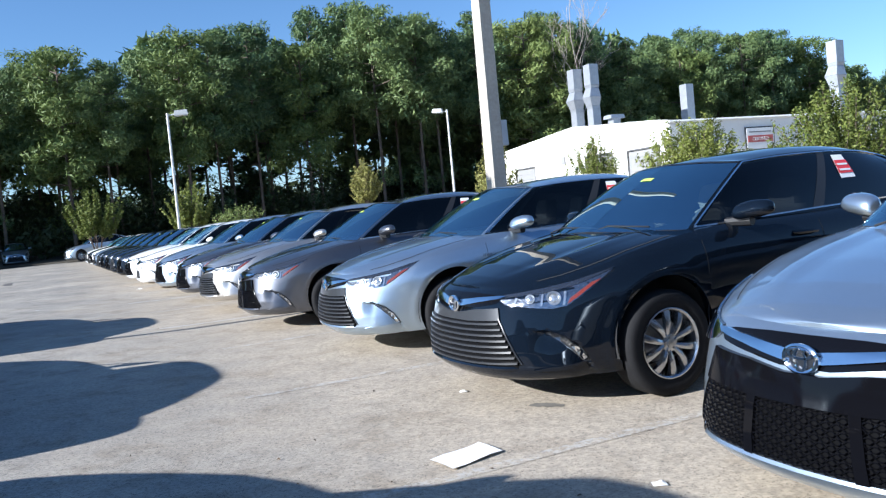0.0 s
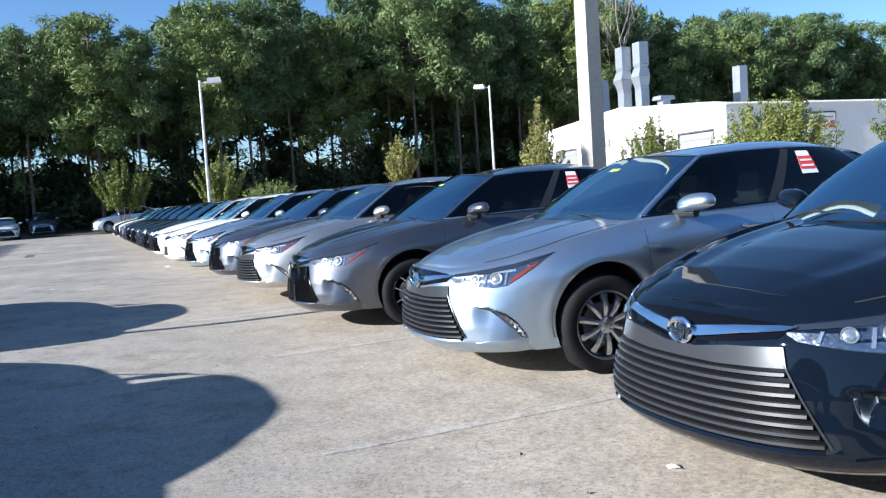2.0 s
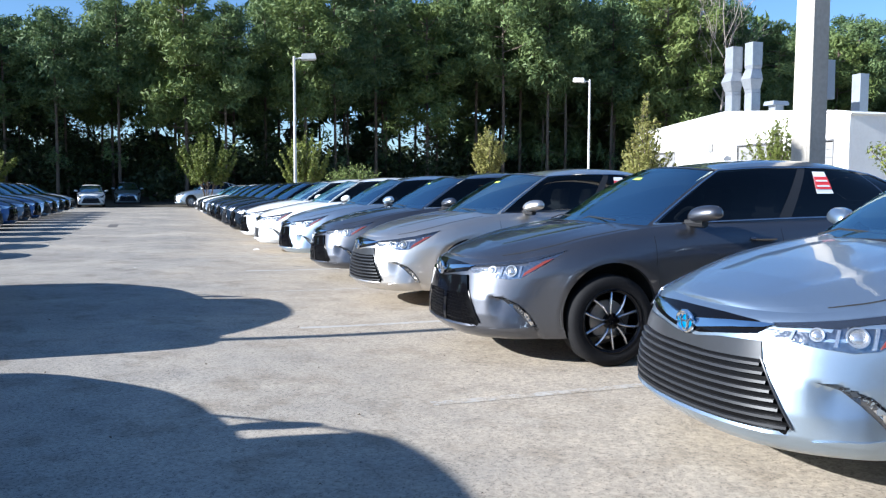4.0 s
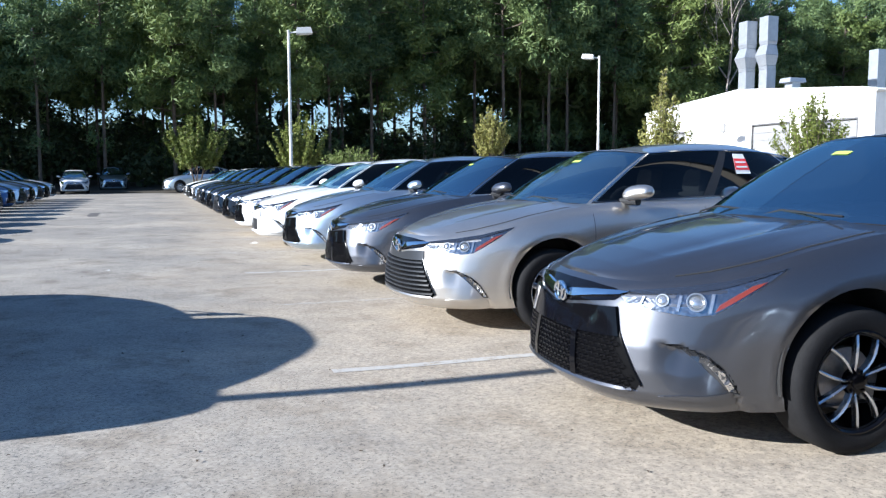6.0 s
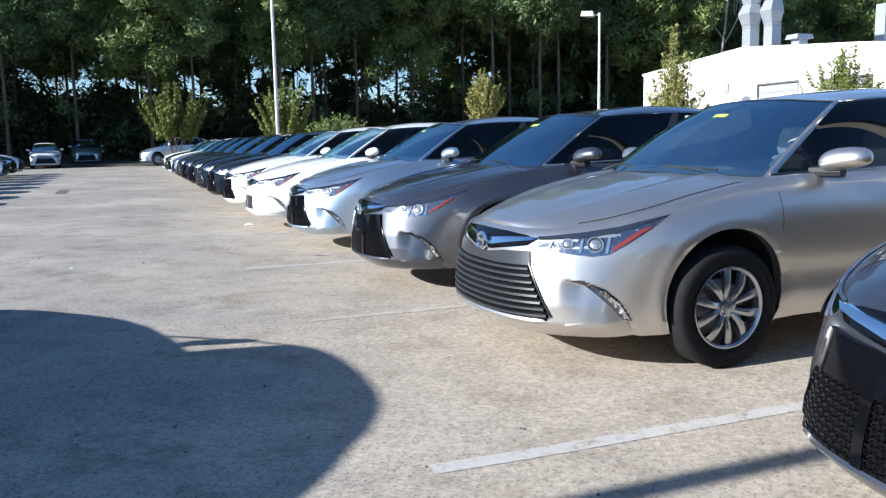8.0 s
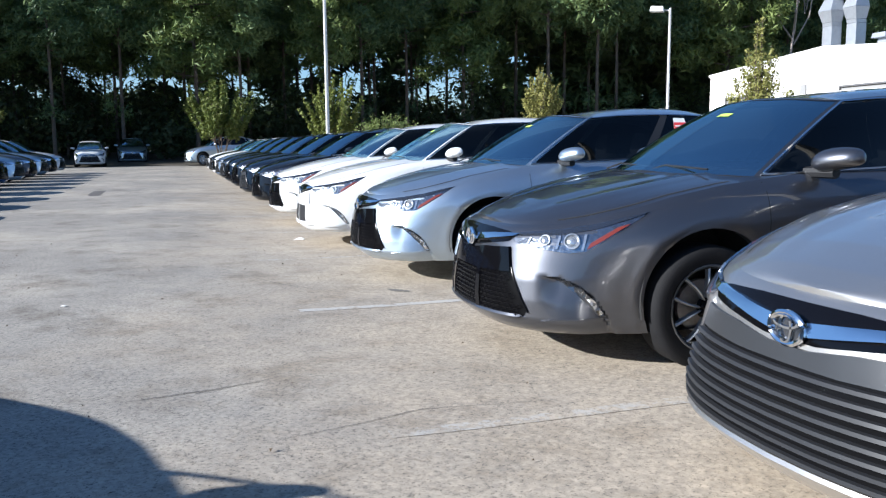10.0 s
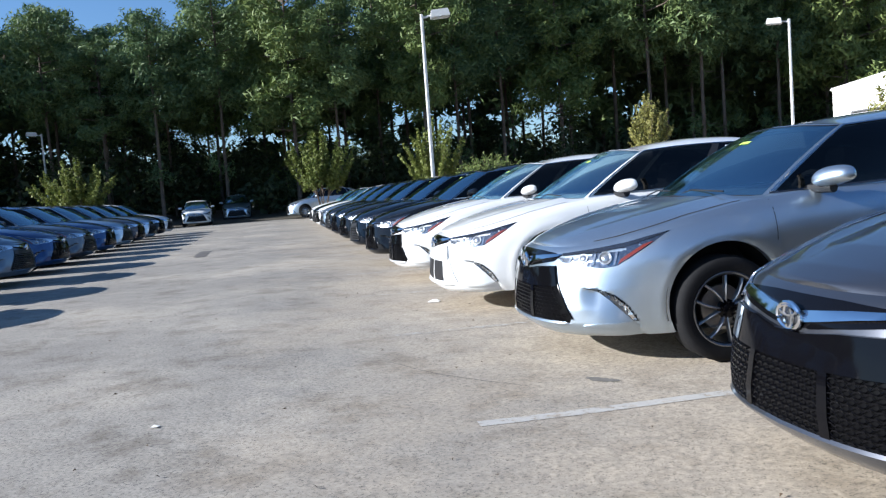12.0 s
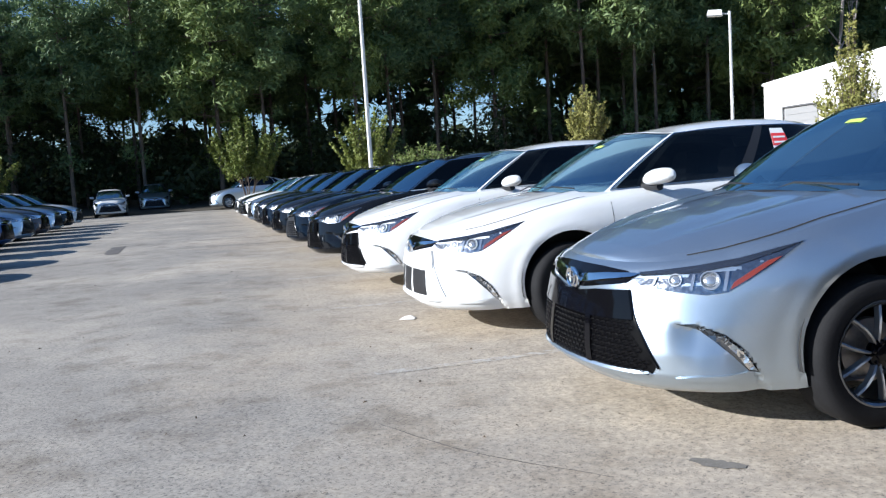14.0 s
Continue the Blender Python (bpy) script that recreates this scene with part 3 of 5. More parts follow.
        MESH["tail_lamp" + tag] = patch(tail, 0.008, 0.01).mesh("tail_lamp")
    # shut lines and handles
    for yy in (-0.42, -1.47, -2.42):
        a = float(np.interp(-yy, -plan[40:640, 1], length[40:640]))
        z1 = rim_height(yy) - 0.012
        rows = [[on_skin(a + d, z, 0.0015) for d in (-0.0022, 0.0022)] for z in np.linspace(0.27, z1, 14)]
        sh = Shape().grid(rows)
        MESH["shut", yy], MESH["shut_l", yy] = sh.mesh("shut_line"), sh.mirrored().mesh("shut_line")
    sh = Shape()
    for yy in (-1.30, -2.22):
        a = float(np.interp(-yy, -plan[40:640, 1], length[40:640]))
        sh.tube([on_skin(a + d, 0.855 + 0.012 * (yy < -2), o) for d, o in ((-0.10, 0.0), (-0.085, 0.03), (0, 0.038), (0.085, 0.03), (0.10, 0.0))], 0.014, 6)
        MESH["handle", yy] = sh.mesh("door_handle")
        MESH["handle_l", yy] = sh.mirrored().mesh("door_handle")
        sh = Shape()
    # mirror: a rounded shell with a foot
    rows = []
    for k in range(13):
        t = math.pi * k / 12
        cx = 0.975 + 0.120 * -math.cos(t)
        r = max(0.02, math.sin(t) ** 0.45) * (1.0 - 0.30 * k / 12)
        rows.append([(cx, -0.77 - 0.25 * (cx - 0.96) + 0.085 * r * math.cos(q) * (1.25 if math.cos(q) > 0 else 0.55), 1.02 + 0.012 * (cx - 0.9) / 0.1 + 0.088 * r * math.sin(q) * (1.0 if math.sin(q) > 0 else 0.6)) for q in np.linspace(0, math.tau, 20, endpoint=False)])
    sh = Shape().grid(rows, closed=True)
    MESH["mirror"], MESH["mirror_l"] = sh.mesh("mirror_shell", 60), sh.mirrored().mesh("mirror_shell", 60)
    sh = Shape().tube([(0.74, -0.73, 0.965), (0.83, -0.75, 0.970), (0.95, -0.77, 0.970)], 0.032, 8)
    MESH["mirror_foot"], MESH["mirror_foot_l"] = sh.mesh("mirror_foot"), sh.mirrored().mesh("mirror_foot")
    for k, x0 in ((0, -0.05), (1, 0.50)):
        sh = Shape().tube([(x0, -0.20, 0.965), (x0 - 0.10, -0.25, 1.000), (x0 - 0.52, -0.26, 0.986)], 0.006, 5)
        MESH["wiper", k] = sh.mesh("wiper")
    # cabin inside
    MESH["dash"] = Shape().grid([[(x, y, z - 0.10 * abs(x) ** 2) for y, z in ((-0.36, 0.90), (-0.55, 0.935), (-0.80, 0.93), (-0.88, 0.86), (-0.86, 0.6))] for x in np.linspace(-0.68, 0.68, 13)]).mesh("dashboard")
    MESH["steering"] = Shape().tube([(-0.36 + 0.185 * math.cos(t), -0.96 - 0.07 * math.sin(t), 0.90 + 0.17 * math.sin(t)) for t in np.linspace(0, math.tau, 24, endpoint=False)], 0.016, 6, ring=True).tube([(-0.53, -0.96, 0.90), (-0.36, -0.94, 0.88), (-0.19, -0.96, 0.90)], 0.03, 6).mesh("steering_wheel")

    def seat_rows(w, rows):
        return Shape().grid([[(w * x, y, z) for x, y, z in ((-1, b - 0.05, h), (-0.85, b, h), (-0.5, b - 0.02, h), (0.5, b - 0.02, h), (0.85, b, h), (1, b - 0.05, h), (0.8, b - 0.13, h), (-0.8, b - 0.13, h))] for w, b, h in rows], closed=True) if w else None
    rows = [(0.25, -1.50, 0.45), (0.26, -1.54, 0.62), (0.25, -1.60, 0.80), (0.22, -1.65, 0.96), (0.16, -1.68, 1.02), (0.13, -1.70, 1.03), (0.14, -1.69, 1.08), (0.14, -1.71, 1.17), (0.11, -1.72, 1.22), (0.02, -1.75, 1.23)]
    MESH["seat"] = seat_rows(1, rows).mesh("seat", 60)
    rows = [(0.66, -2.35, 0.45), (0.67, -2.42, 0.7), (0.64, -2.52, 0.95), (0.60, -2.56, 1.0), (0.02, -2.6, 1.01)]
    MESH["rear_seat"] = seat_rows(1, rows).mesh("rear_seat", 60)
    MESH["tub"] = Shape().box((-0.72, -3.2, 0.30), (0.72, -0.5, 0.42)).mesh("cabin_floor", 0)
    # wheels, hub face to +x
    tyre = [(0.20, -0.10), (0.25, -0.107), (0.29, -0.110), (0.316, -0.100), (0.327, -0.075), (0.328, 0.0), (0.327, 0.075), (0.316, 0.100), (0.29, 0.110), (0.255, 0.107), (0.228, 0.102), (0.206, 0.088)]
    MESH["tyre"] = Shape().lathe(tyre, steps=40).mesh("tyre", 50)
    MESH["brake_disc"] = Shape().lathe([(0.0, 0.02), (0.06, 0.025), (0.14, 0.02), (0.145, 0.0), (0.06, 0.0)], steps=28).mesh("brake_disc")
    MESH["caliper"] = Shape().box((0.0, 0.08, -0.07), (0.045, 0.155, 0.07), 0.8).mesh("caliper")
    barrel = [(0.240, 0.098), (0.248, 0.106), (0.240, 0.108), (0.229, 0.098), (0.221, 0.06), (0.21, -0.09)]
    MESH["rim_barrel"] = Shape().lathe(barrel, steps=40).mesh("rim_barrel")
    for style, n, w0, w1, h0, twist in (("le", 10, 0.030, 0.052, 0.085, 0.10), ("xle", 10, 0.026, 0.050, 0.080, 0.0), ("se", 10, 0.013, 0.017, 0.085, 0.14)):
        sh = Shape()
        for k in range(n):
            t = k * math.tau / n + (twist * (1 if k % 2 else -1))
            t2 = k * math.tau / n - (twist * 0.4 * (1 if k % 2 else -1))
            rows = []
            for q in np.linspace(0, 1, 6):
                r, tt = 0.045 + 0.192 * q, t2 + (t - t2) * (1 - q)
                w = w0 + (w1 - w0) * q
                x = h0 + 0.018 * math.sin(q * math.pi) - 0.002 * q
                er, et = (math.cos(tt), math.sin(tt)), (-math.sin(tt), math.cos(tt))
                rows.append([(x + dx, r * er[0] + dw * w * et[0], r * er[1] + dw * w * et[1]) for dx, dw in ((-0.028, -0.55), (0.0, -0.5), (0.006, 0.0), (0.0, 0.5), (-0.028, 0.55))])
            sh.grid(rows)
        MESH["spokes_" + style] = sh.mesh("spokes", 30)
        hub = Shape().lathe([(0.065, 0.065), (0.062, 0.09), (0.034, 0.095), (0.033, 0.104), (0.001, 0.106)], steps=24)
        for k in range(5):
            t = (k + 0.5) * math.tau / 5
            hub.lathe([(0.009, 0.09), (0.009, 0.103), (0.001, 0.104)], (0, 0.048 * math.cos(t), 0.048 * math.sin(t)), 8)
        MESH["hub_" + style] = hub.mesh("hub_cap")
    # inner wheel wells
    for y, tag in ((AXLE, "front"), (AXLE - WHEELBASE, "rear")):
        rows = [[(x, y + 0.385 * math.cos(t), TYRE + 0.01 + 0.385 * math.sin(t)) for x in (0.86, 0.52)] for t in np.linspace(-0.26, math.pi + 0.26, 24)]
        rows2 = [[(0.52, y + 0.40 * q * math.cos(t), TYRE + 0.01 + 0.40 * q * math.sin(t)) for q in (1, 0.02)] for t in np.linspace(-0.26, math.pi + 0.26, 24)]
        sh = Shape().grid(rows).grid(rows2)
        MESH["well_" + tag], MESH["well_" + tag + "_l"] = sh.mesh("wheel_well"), sh.mirrored().mesh("wheel_well")
    # stickers on the glass
    def sticker(u0, u1, s0, s1, out):
        """A sheet on the rear side window, tilted with the pillar."""
        return Shape().grid([[cabin(u + 0.30 * (0.88 - k), k, out) for k in np.linspace(s0, s1, 5)] for u in np.linspace(u0, u1, 4)])
    MESH["window_sticker"] = sticker(5.26, 5.54, 0.45, 0.88, 0.005).mirrored().mesh("window_sticker")
    MESH["sticker_band"] = sticker(5.26, 5.54, 0.53, 0.77, 0.008).mirrored().mesh("sticker_band")
    for k, z in enumerate((0.57, 0.67)):
        MESH["sticker_text", k] = sticker(5.285, 5.515, z, z + 0.035, 0.010).mirrored().mesh("sticker_text")
    MESH["yellow_tag"] = Shape().grid([[(k * cabin(abs(u), s, 0.004).x, *cabin(abs(u), s, 0.004)[1:]) for s in (0.70, 0.745)] for u, k in [(x, 1 if x > 0 else -1) for x in np.linspace(-0.22, 0.14, 6)]]).mesh("yellow_tag")


build_car_meshes()


def split_loose(me):
    """The separate pieces of the shell: body, roof and four wheel-arch lips."""
    bm = bmesh.new()
    bm.from_mesh(me)
    bm.verts.ensure_lookup_table()
    seen, out = set(), []
    for v in bm.verts:
        if v.index in seen:
            continue
        seen.add(v.index)
        todo, isle = [v], set()
        while todo:
            a = todo.pop()
            isle.add(a.index)
            for e in a.link_edges:
                b = e.other_vert(a)
                if b.index not in seen:
                    seen.add(b.index)
                    todo.append(b)
        name = "roof" if max(bm.verts[k].co.z for k in isle) > 1.3 else "arch_lip" if len(isle) < 400 else "body"
        piece = bm.copy()
        piece.verts.ensure_lookup_table()
        bmesh.ops.delete(piece, geom=[w for w in piece.verts if w.index not in isle], context="VERTS")
        one = bpy.data.meshes.new(name)
        piece.to_mesh(one)
        piece.free()
        out.append((name, one))
    bm.free()
    return out


SHELL = split_loose(MESH["body"])


def saloon(m, color, style, label, group="", sticker=True, tag=True, wheels="", badge="", inside=True, steer=0.0, clear=False):
    """One saloon with all its parts. style: le (slats) or se (mesh)."""
    car = thing("car", m, label, "car", group)
    P = PAINT[color]
    for name, me in SHELL:
        part(name, me, P, car)
    part("hood", MESH["hood"], P, car)
    part("trunk_lid", MESH["trunk_lid"], P, car)
    if inside:
        part("hood_gap", MESH["hood_gap"], WELL, car)
        part("hood_gap", MESH["hood_gap_l"], WELL, car)
    for t in ("", "_l"):
        fd = part("front_door", MESH["front_door" + t], P, car)
        rd = part("rear_door", MESH["rear_door" + t], P, car)
        for door, yy in ((fd, -1.30), (rd, -2.22)):
            part("door_handle", MESH["handle" + t, yy], P, door)
        pane = part("window", MESH["front_window" + t], CLEAR if clear else TINTED, fd, "clear glass" if clear else "dark tinted glass")
        pane.visible_shadow = not clear
        part("window", MESH["rear_window" + t], TINTED, rd, "dark tinted glass")
        part("quarter_window", MESH["quarter_window" + t], TINTED, car, "dark tinted glass")
        part("pillar_cover", MESH["pillar" + t], SLAT_PLASTIC, car)
        part("window_trim", MESH["trim" + t], CHROME, car, "bright chrome window trim")
        mi = part("mirror", MESH["mirror" + t], P, car, "", pose(0, 0, -0.05) if clear else None)
        part("mirror_foot", MESH["mirror_foot" + t], BLACK_MATT, mi)
        hl = part("headlight", MESH["lamp_back" + t], REFLECTOR, car, "clear headlight with chrome reflector")
        part("lens", MESH["lamp_lens" + t], LENS, hl).visible_shadow = False
        part("brow", MESH["lamp_brow" + t], DARK_CHROME, hl)
        part("amber_marker", MESH["lamp_amber" + t], AMBER, hl, "orange reflector")
        part("projector", MESH["projector" + t], SATIN, hl)
        part("projector_lens", MESH["projector_eye" + t], LAMP_EYE, hl)
        part("beam_bowl", MESH["beam_bowl" + t], SATIN, hl)
        part("bowl_lens", MESH["beam_bowl_eye" + t], LAMP_EYE, hl)
        if inside:
            for k in range(3):
                part("lamp_rib", MESH["rib", k, t], LAMP_EYE, hl)
        fg = part("fog_recess", MESH["fog_recess" + t], DARK_CHROME, car)
        part("lamp_strip", MESH["fog_strip" + t], CHROME, fg, "chrome lamp strip")
        part("bumper_blade", MESH["fog_blade" + t], P, car)
        part("tail_lamp", MESH["tail_lamp" + t], RED_LENS, car, "red tail lamp")
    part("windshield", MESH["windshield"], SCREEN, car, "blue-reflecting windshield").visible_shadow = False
    part("back_window", MESH["back_window"], TINTED, car)
    part("windshield_seal", MESH["screen_edge"], BLACK_MATT, car)
    part("roof_seal", MESH["roof_seal"], BLACK_MATT, car)
    for k in (0, 1):
        part("wiper", MESH["wiper", k], BLACK_MATT, car)
    if inside:
        for yy in (-0.42, -1.47, -2.42):
            for s in ("", "_l"):
                part("shut_line", MESH["shut" + s, yy], WELL, car)
    part("upper_grille", MESH["upper_grille"], BLACK_GLOSS, car)
    part("wing_bar", MESH["wing_bar"], CHROME, car)
    bd = part("badge", MESH["badge"], CHROME, car, "oval chrome badge")
    part("badge_back", MESH["badge_back"], BADGE_BLUE if badge == "blue" else DARK_CHROME, bd)
    slots = wheels == "slots"
    part("bumper_bar", MESH["bumper_bar_" + style], P if slots else GREY_PLASTIC if style == "le" else BLACK_GLOSS, car)
    gr = part("grille", MESH["mouth"], P if slots else GRILLE_BLACK, car)
    if slots:
        wheels = ""
        for k in range(3):
            part("grille_slot", MESH["slot", k], BLACK_MATT, gr)
    elif not inside and style == "se":
        pass
    elif style == "le":
        for k in range(8):
            part("grille_slat", MESH["slat", k], SLAT_PLASTIC, gr)
    else:
        part("grille_mesh", MESH["grille_mesh"], BLACK_GLOSS, gr)
        for k in (0, 1):
            part("grille_divider", MESH["divider", k], BLACK_GLOSS, gr)
    for s in ("", "_l"):
        part("mouth_edge", MESH["mouth_edge" + s], GREY_PLASTIC if style == "le" else P if slots else GRILLE_BLACK, car)
    part("chin_strip", MESH["chin"], P, car)
    for t in ("front", "rear"):
        for s in ("", "_l"):
            part("wheel_well", MESH["well_" + t + s], WELL, car)
    dark = wheels == "dark"
    ws = style if dark else wheels or style
    size = 0.885 if ws == "le" else 0.935
    rim = Matrix.Diagonal((1, size, size, 1))
    for sx in (1, -1):
        for y in (AXLE, AXLE - WHEELBASE):
            wm = pose(sx * 0.785, y, TYRE - STALL_DROP, 0, 0, (0 if sx > 0 else 180) + (steer if y == AXLE else 0)) @ pose(0, 0, 0, 17 + 31 * sx + 13 * y)
            wh = part("wheel", MESH["tyre"], RUBBER, car, "", wm)
            part("rim_barrel", MESH["rim_barrel"], ALLOY if ws == "le" else DARK_CHROME if dark or ws == "xle" else BLACK_GLOSS, wh, "", rim)
            part("spokes", MESH["spokes_" + ws], DARK_ALLOY if dark else ALLOY, wh, "silver spokes" if ws != "se" else "machined spokes with dark pockets", rim)
            part("hub_cap", MESH["hub_" + ws], ALLOY if ws != "se" else BLACK_GLOSS, wh, "", rim)
            part("brake_disc", MESH["brake_disc"], DISC, wh)
            part("caliper", MESH["caliper"], CALIPER if color == "white" else DARK_CHROME, wh)
    if inside:
        part("dashboard", MESH["dash"], DASH, car)
        part("steering_wheel", MESH["steering"], DASH, car)
        part("cabin_floor", MESH["tub"], DASH, car)
        cloth = SEAT_CLOTH if style == "le" else SEAT_DARK
        for x in (-0.37, 0.37):
            part("seat", MESH["seat"], cloth, car, "", pose(x, 0, 0))
        part("rear_seat", MESH["rear_seat"], cloth, car)
    if sticker:
        st = part("window_sticker", MESH["window_sticker"], STICKER_WHITE, car, "red and white paper sticker on glass")
        part("sticker_band", MESH["sticker_band"], STICKER_RED, st)
        for k in (0, 1):
            part("sticker_text", MESH["sticker_text", k], STICKER_WHITE, st)
    if tag:
        part("yellow_tag", MESH["yellow_tag"], YELLOW, car, "yellow inspection tag")
    if badge == "blue":
        c = bpy.data.curves.new("lettering", "FONT")
        c.body, c.size, c.extrude = "HYBRID", 0.042, 0.003
        c.materials.append(CHROME)
        ob = new("lettering", c)
        ob.parent = car
        x = -on_skin(float(np.interp(0.47, -plan[40:640, 1], length[40:640])), 0.77).x
        ob.matrix_basis = Matrix(((0, 0, -1, x - 0.014), (-1, 0, 0, -0.36), (0, 1, 0, 0.76), (0, 0, 0, 1)))
    return car

# ---- the lot: u runs into the row of cars, v along the aisle ----
LOT = 27.5
CU, SU = math.cos(radians(LOT)), math.sin(radians(LOT))


def lot(u, v):
    return (CU * u - SU * v, SU * u + CU * v)


STALL_DROP = 0.045


def ground_z(u):
    """The stalls lie a little lower than the aisle."""
    return -STALL_DROP * smooth(-0.6, 1.9, u) * (1 - smooth(30, 40, u))


def ground_material():
    m = bpy.data.materials.new("worn_asphalt")
    m.use_nodes = True
    n, l = m.node_tree.nodes, m.node_tree.links
    b = n["Principled BSDF"]
    co = n.new("ShaderNodeTexCoord")

    def tex(kind, scale, detail=5, rough=0.6):
        t = n.new(kind)
        t.inputs["Scale"].default_value = scale
        if "Detail" in t.inputs:
            t.inputs["Detail"].default_value = detail
        if "Roughness" in t.inputs:
            t.inputs["Roughness"].default_value = rough
        l.new(co.outputs["Object"], t.inputs["Vector"])
        return t

    def ramp(src, stops):
        r = n.new("ShaderNodeValToRGB")
        while len(r.color_ramp.elements) < len(stops):
            r.color_ramp.elements.new(0.5)
        for e, (pos, c) in zip(r.color_ramp.elements, stops):
            e.position, e.color = pos, (*c, 1)
        l.new(src, r.inputs[0])
        return r

    def mix(kind, fac, a, c):
        x = n.new("ShaderNodeMix")
        x.data_type, x.blend_type = "RGBA", kind
        if isinstance(fac, float):
            x.inputs["Factor"].default_value = fac
        else:
            l.new(fac, x.inputs["Factor"])
        l.new(a, x.inputs["A"])
        l.new(c, x.inputs["B"])
        return x.outputs["Result"]

    big = ramp(tex("ShaderNodeTexNoise", 0.35).outputs[0], [(0.3, (0.108, 0.102, 0.094)), (0.52, (0.143, 0.134, 0.120)), (0.72, (0.205, 0.186, 0.158))])
    stones = ramp(tex("ShaderNodeTexVoronoi", 95).outputs["Color"], [(0.0, (0.12, 0.12, 0.13)), (0.3, (0.72, 0.72, 0.73)), (0.7, (1.08, 1.07, 1.05)), (1.0, (2.5, 2.44, 2.35))])
    grit = ramp(tex("ShaderNodeTexNoise", 45, 2).outputs[0], [(0.3, (0.75, 0.75, 0.76)), (0.5, (1.0, 1.0, 1.0)), (0.7, (1.2, 1.2, 1.19))])
    stain = ramp(tex("ShaderNodeTexNoise", 1.3, 6, 0.7).outputs[0], [(0.32, (0.56, 0.52, 0.47)), (0.48, (1, 1, 1))])
    c = mix("MULTIPLY", 0.9, big.outputs[0], stones.outputs[0])
    c = mix("MULTIPLY", 0.9, c, grit.outputs[0])
    c = mix("MULTIPLY", 0.55, c, stain.outputs[0])
    # tan sand and dirt that gathers in the stalls
    dot, band, spread = n.new("ShaderNodeVectorMath"), n.new("ShaderNodeMapRange"), n.new("ShaderNodeMath")
    dot.operation = "DOT_PRODUCT"
    dot.inputs[1].default_value = (CU, SU, 0)
    l.new(co.outputs["Object"], dot.inputs[0])
    wob = tex("ShaderNodeTexNoise", 0.6, 6, 0.7)
    spread.operation = "MULTIPLY_ADD"
    spread.inputs[1].default_value = 5.0
    l.new(wob.outputs[0], spread.inputs[0])
    l.new(dot.outputs["Value"], spread.inputs[2])
    band.inputs[1].default_value, band.inputs[2].default_value = 2.4, 4.4
    band.inputs[3].default_value, band.inputs[4].default_value = 0.0, 0.7
    l.new(spread.outputs[0], band.inputs[0])
    tan = ramp(tex("ShaderNodeTexNoise", 30, 6).outputs[0], [(0.3, (0.165, 0.143, 0.114)), (0.7, (0.315, 0.268, 0.208))])
    c = mix("MIX", band.outputs[0], c, mix("MULTIPLY", 0.6, tan.outputs[0], stones.outputs[0]))
    # tyre-darkened smears and pale dust across the stalls, and scattered dark specks
    smear = ramp(tex("ShaderNodeTexNoise", 2.6, 7, 0.72).outputs[0], [(0.36, (0.70, 0.67, 0.63)), (0.5, (1, 1, 1)), (0.66, (1.22, 1.20, 1.16))])
    c = mix("MULTIPLY", 0.45, c, smear.outputs[0])
    speck = ramp(tex("ShaderNodeTexNoise", 16, 3, 0.8).outputs[0], [(0.30, (0.45, 0.42, 0.38)), (0.36, (1, 1, 1))])
    c = mix("MULTIPLY", 0.5, c, speck.outputs[0])
    l.new(c, b.inputs["Base Color"])
    b.inputs["Roughness"].default_value = 0.85
    b.inputs["Specular IOR Level"].default_value = 0.25
    bp = n.new("ShaderNodeBump")
    bp.inputs["Strength"].default_value, bp.inputs["Distance"].default_value = 0.3, 0.005
    l.new(stones.outputs[0], bp.inputs["Height"])
    l.new(bp.outputs[0], b.inputs["Normal"])
    return m


ASPHALT = ground_material()


def worn_paint(name, keep):
    """Line paint rubbed through to the asphalt in patches."""
    m = ground_material()
    m.name = name
    n, l = m.node_tree.nodes, m.node_tree.links
    b = n["Principled BSDF"]
    old = b.inputs["Base Color"].links[0].from_socket
    co, t, r, x = n.new("ShaderNodeTexCoord"), n.new("ShaderNodeTexNoise"), n.new("ShaderNodeMapRange"), n.new("ShaderNodeMix")
    l.new(co.outputs["Object"], t.inputs["Vector"])
    t.inputs["Scale"].default_value, t.inputs["Detail"].default_value, t.inputs["Roughness"].default_value = 14, 8, 0.75
    r.inputs[1].default_value, r.inputs[2].default_value = 0.62 - keep * 0.3, 0.72 - keep * 0.3
    r.inputs[3].default_value, r.inputs[4].default_value = 0.05, 0.42 + 0.5 * keep
    l.new(t.outputs[0], r.inputs[0])
    x.data_type = "RGBA"
    l.new(r.outputs[0], x.inputs["Factor"])
    l.new(old, x.inputs["A"])
    x.inputs["B"].default_value = (0.50, 0.485, 0.455, 1)
    l.new(x.outputs["Result"], b.inputs["Base Color"])
    return m


LINE_PAINT, FAINT_PAINT = worn_paint("worn_line_paint", 0.75), worn_paint("faint_line_paint", 0.46)
SOIL = material("forest_floor", (0.045, 0.036, 0.022), 0.95, spots=0.5, scale=0.5, bump=0.5, bump_scale=8)
TAR = material("dark_patch", (0.105, 0.095, 0.086), 0.8, spots=0.4, scale=3, bump=0.4)
PAPER = material("white_paper", (0.80, 0.78, 0.74), 0.8, spots=0.05)
CONCRETE = material("pole_concrete", (0.40, 0.365, 0.31), 0.8, spots=0.18, scale=2.5, bump=0.3, bump_scale=40)
GALVANISED = material("galvanised_steel", (0.36, 0.38, 0.41), 0.45, 0.6, spots=0.15, scale=3)
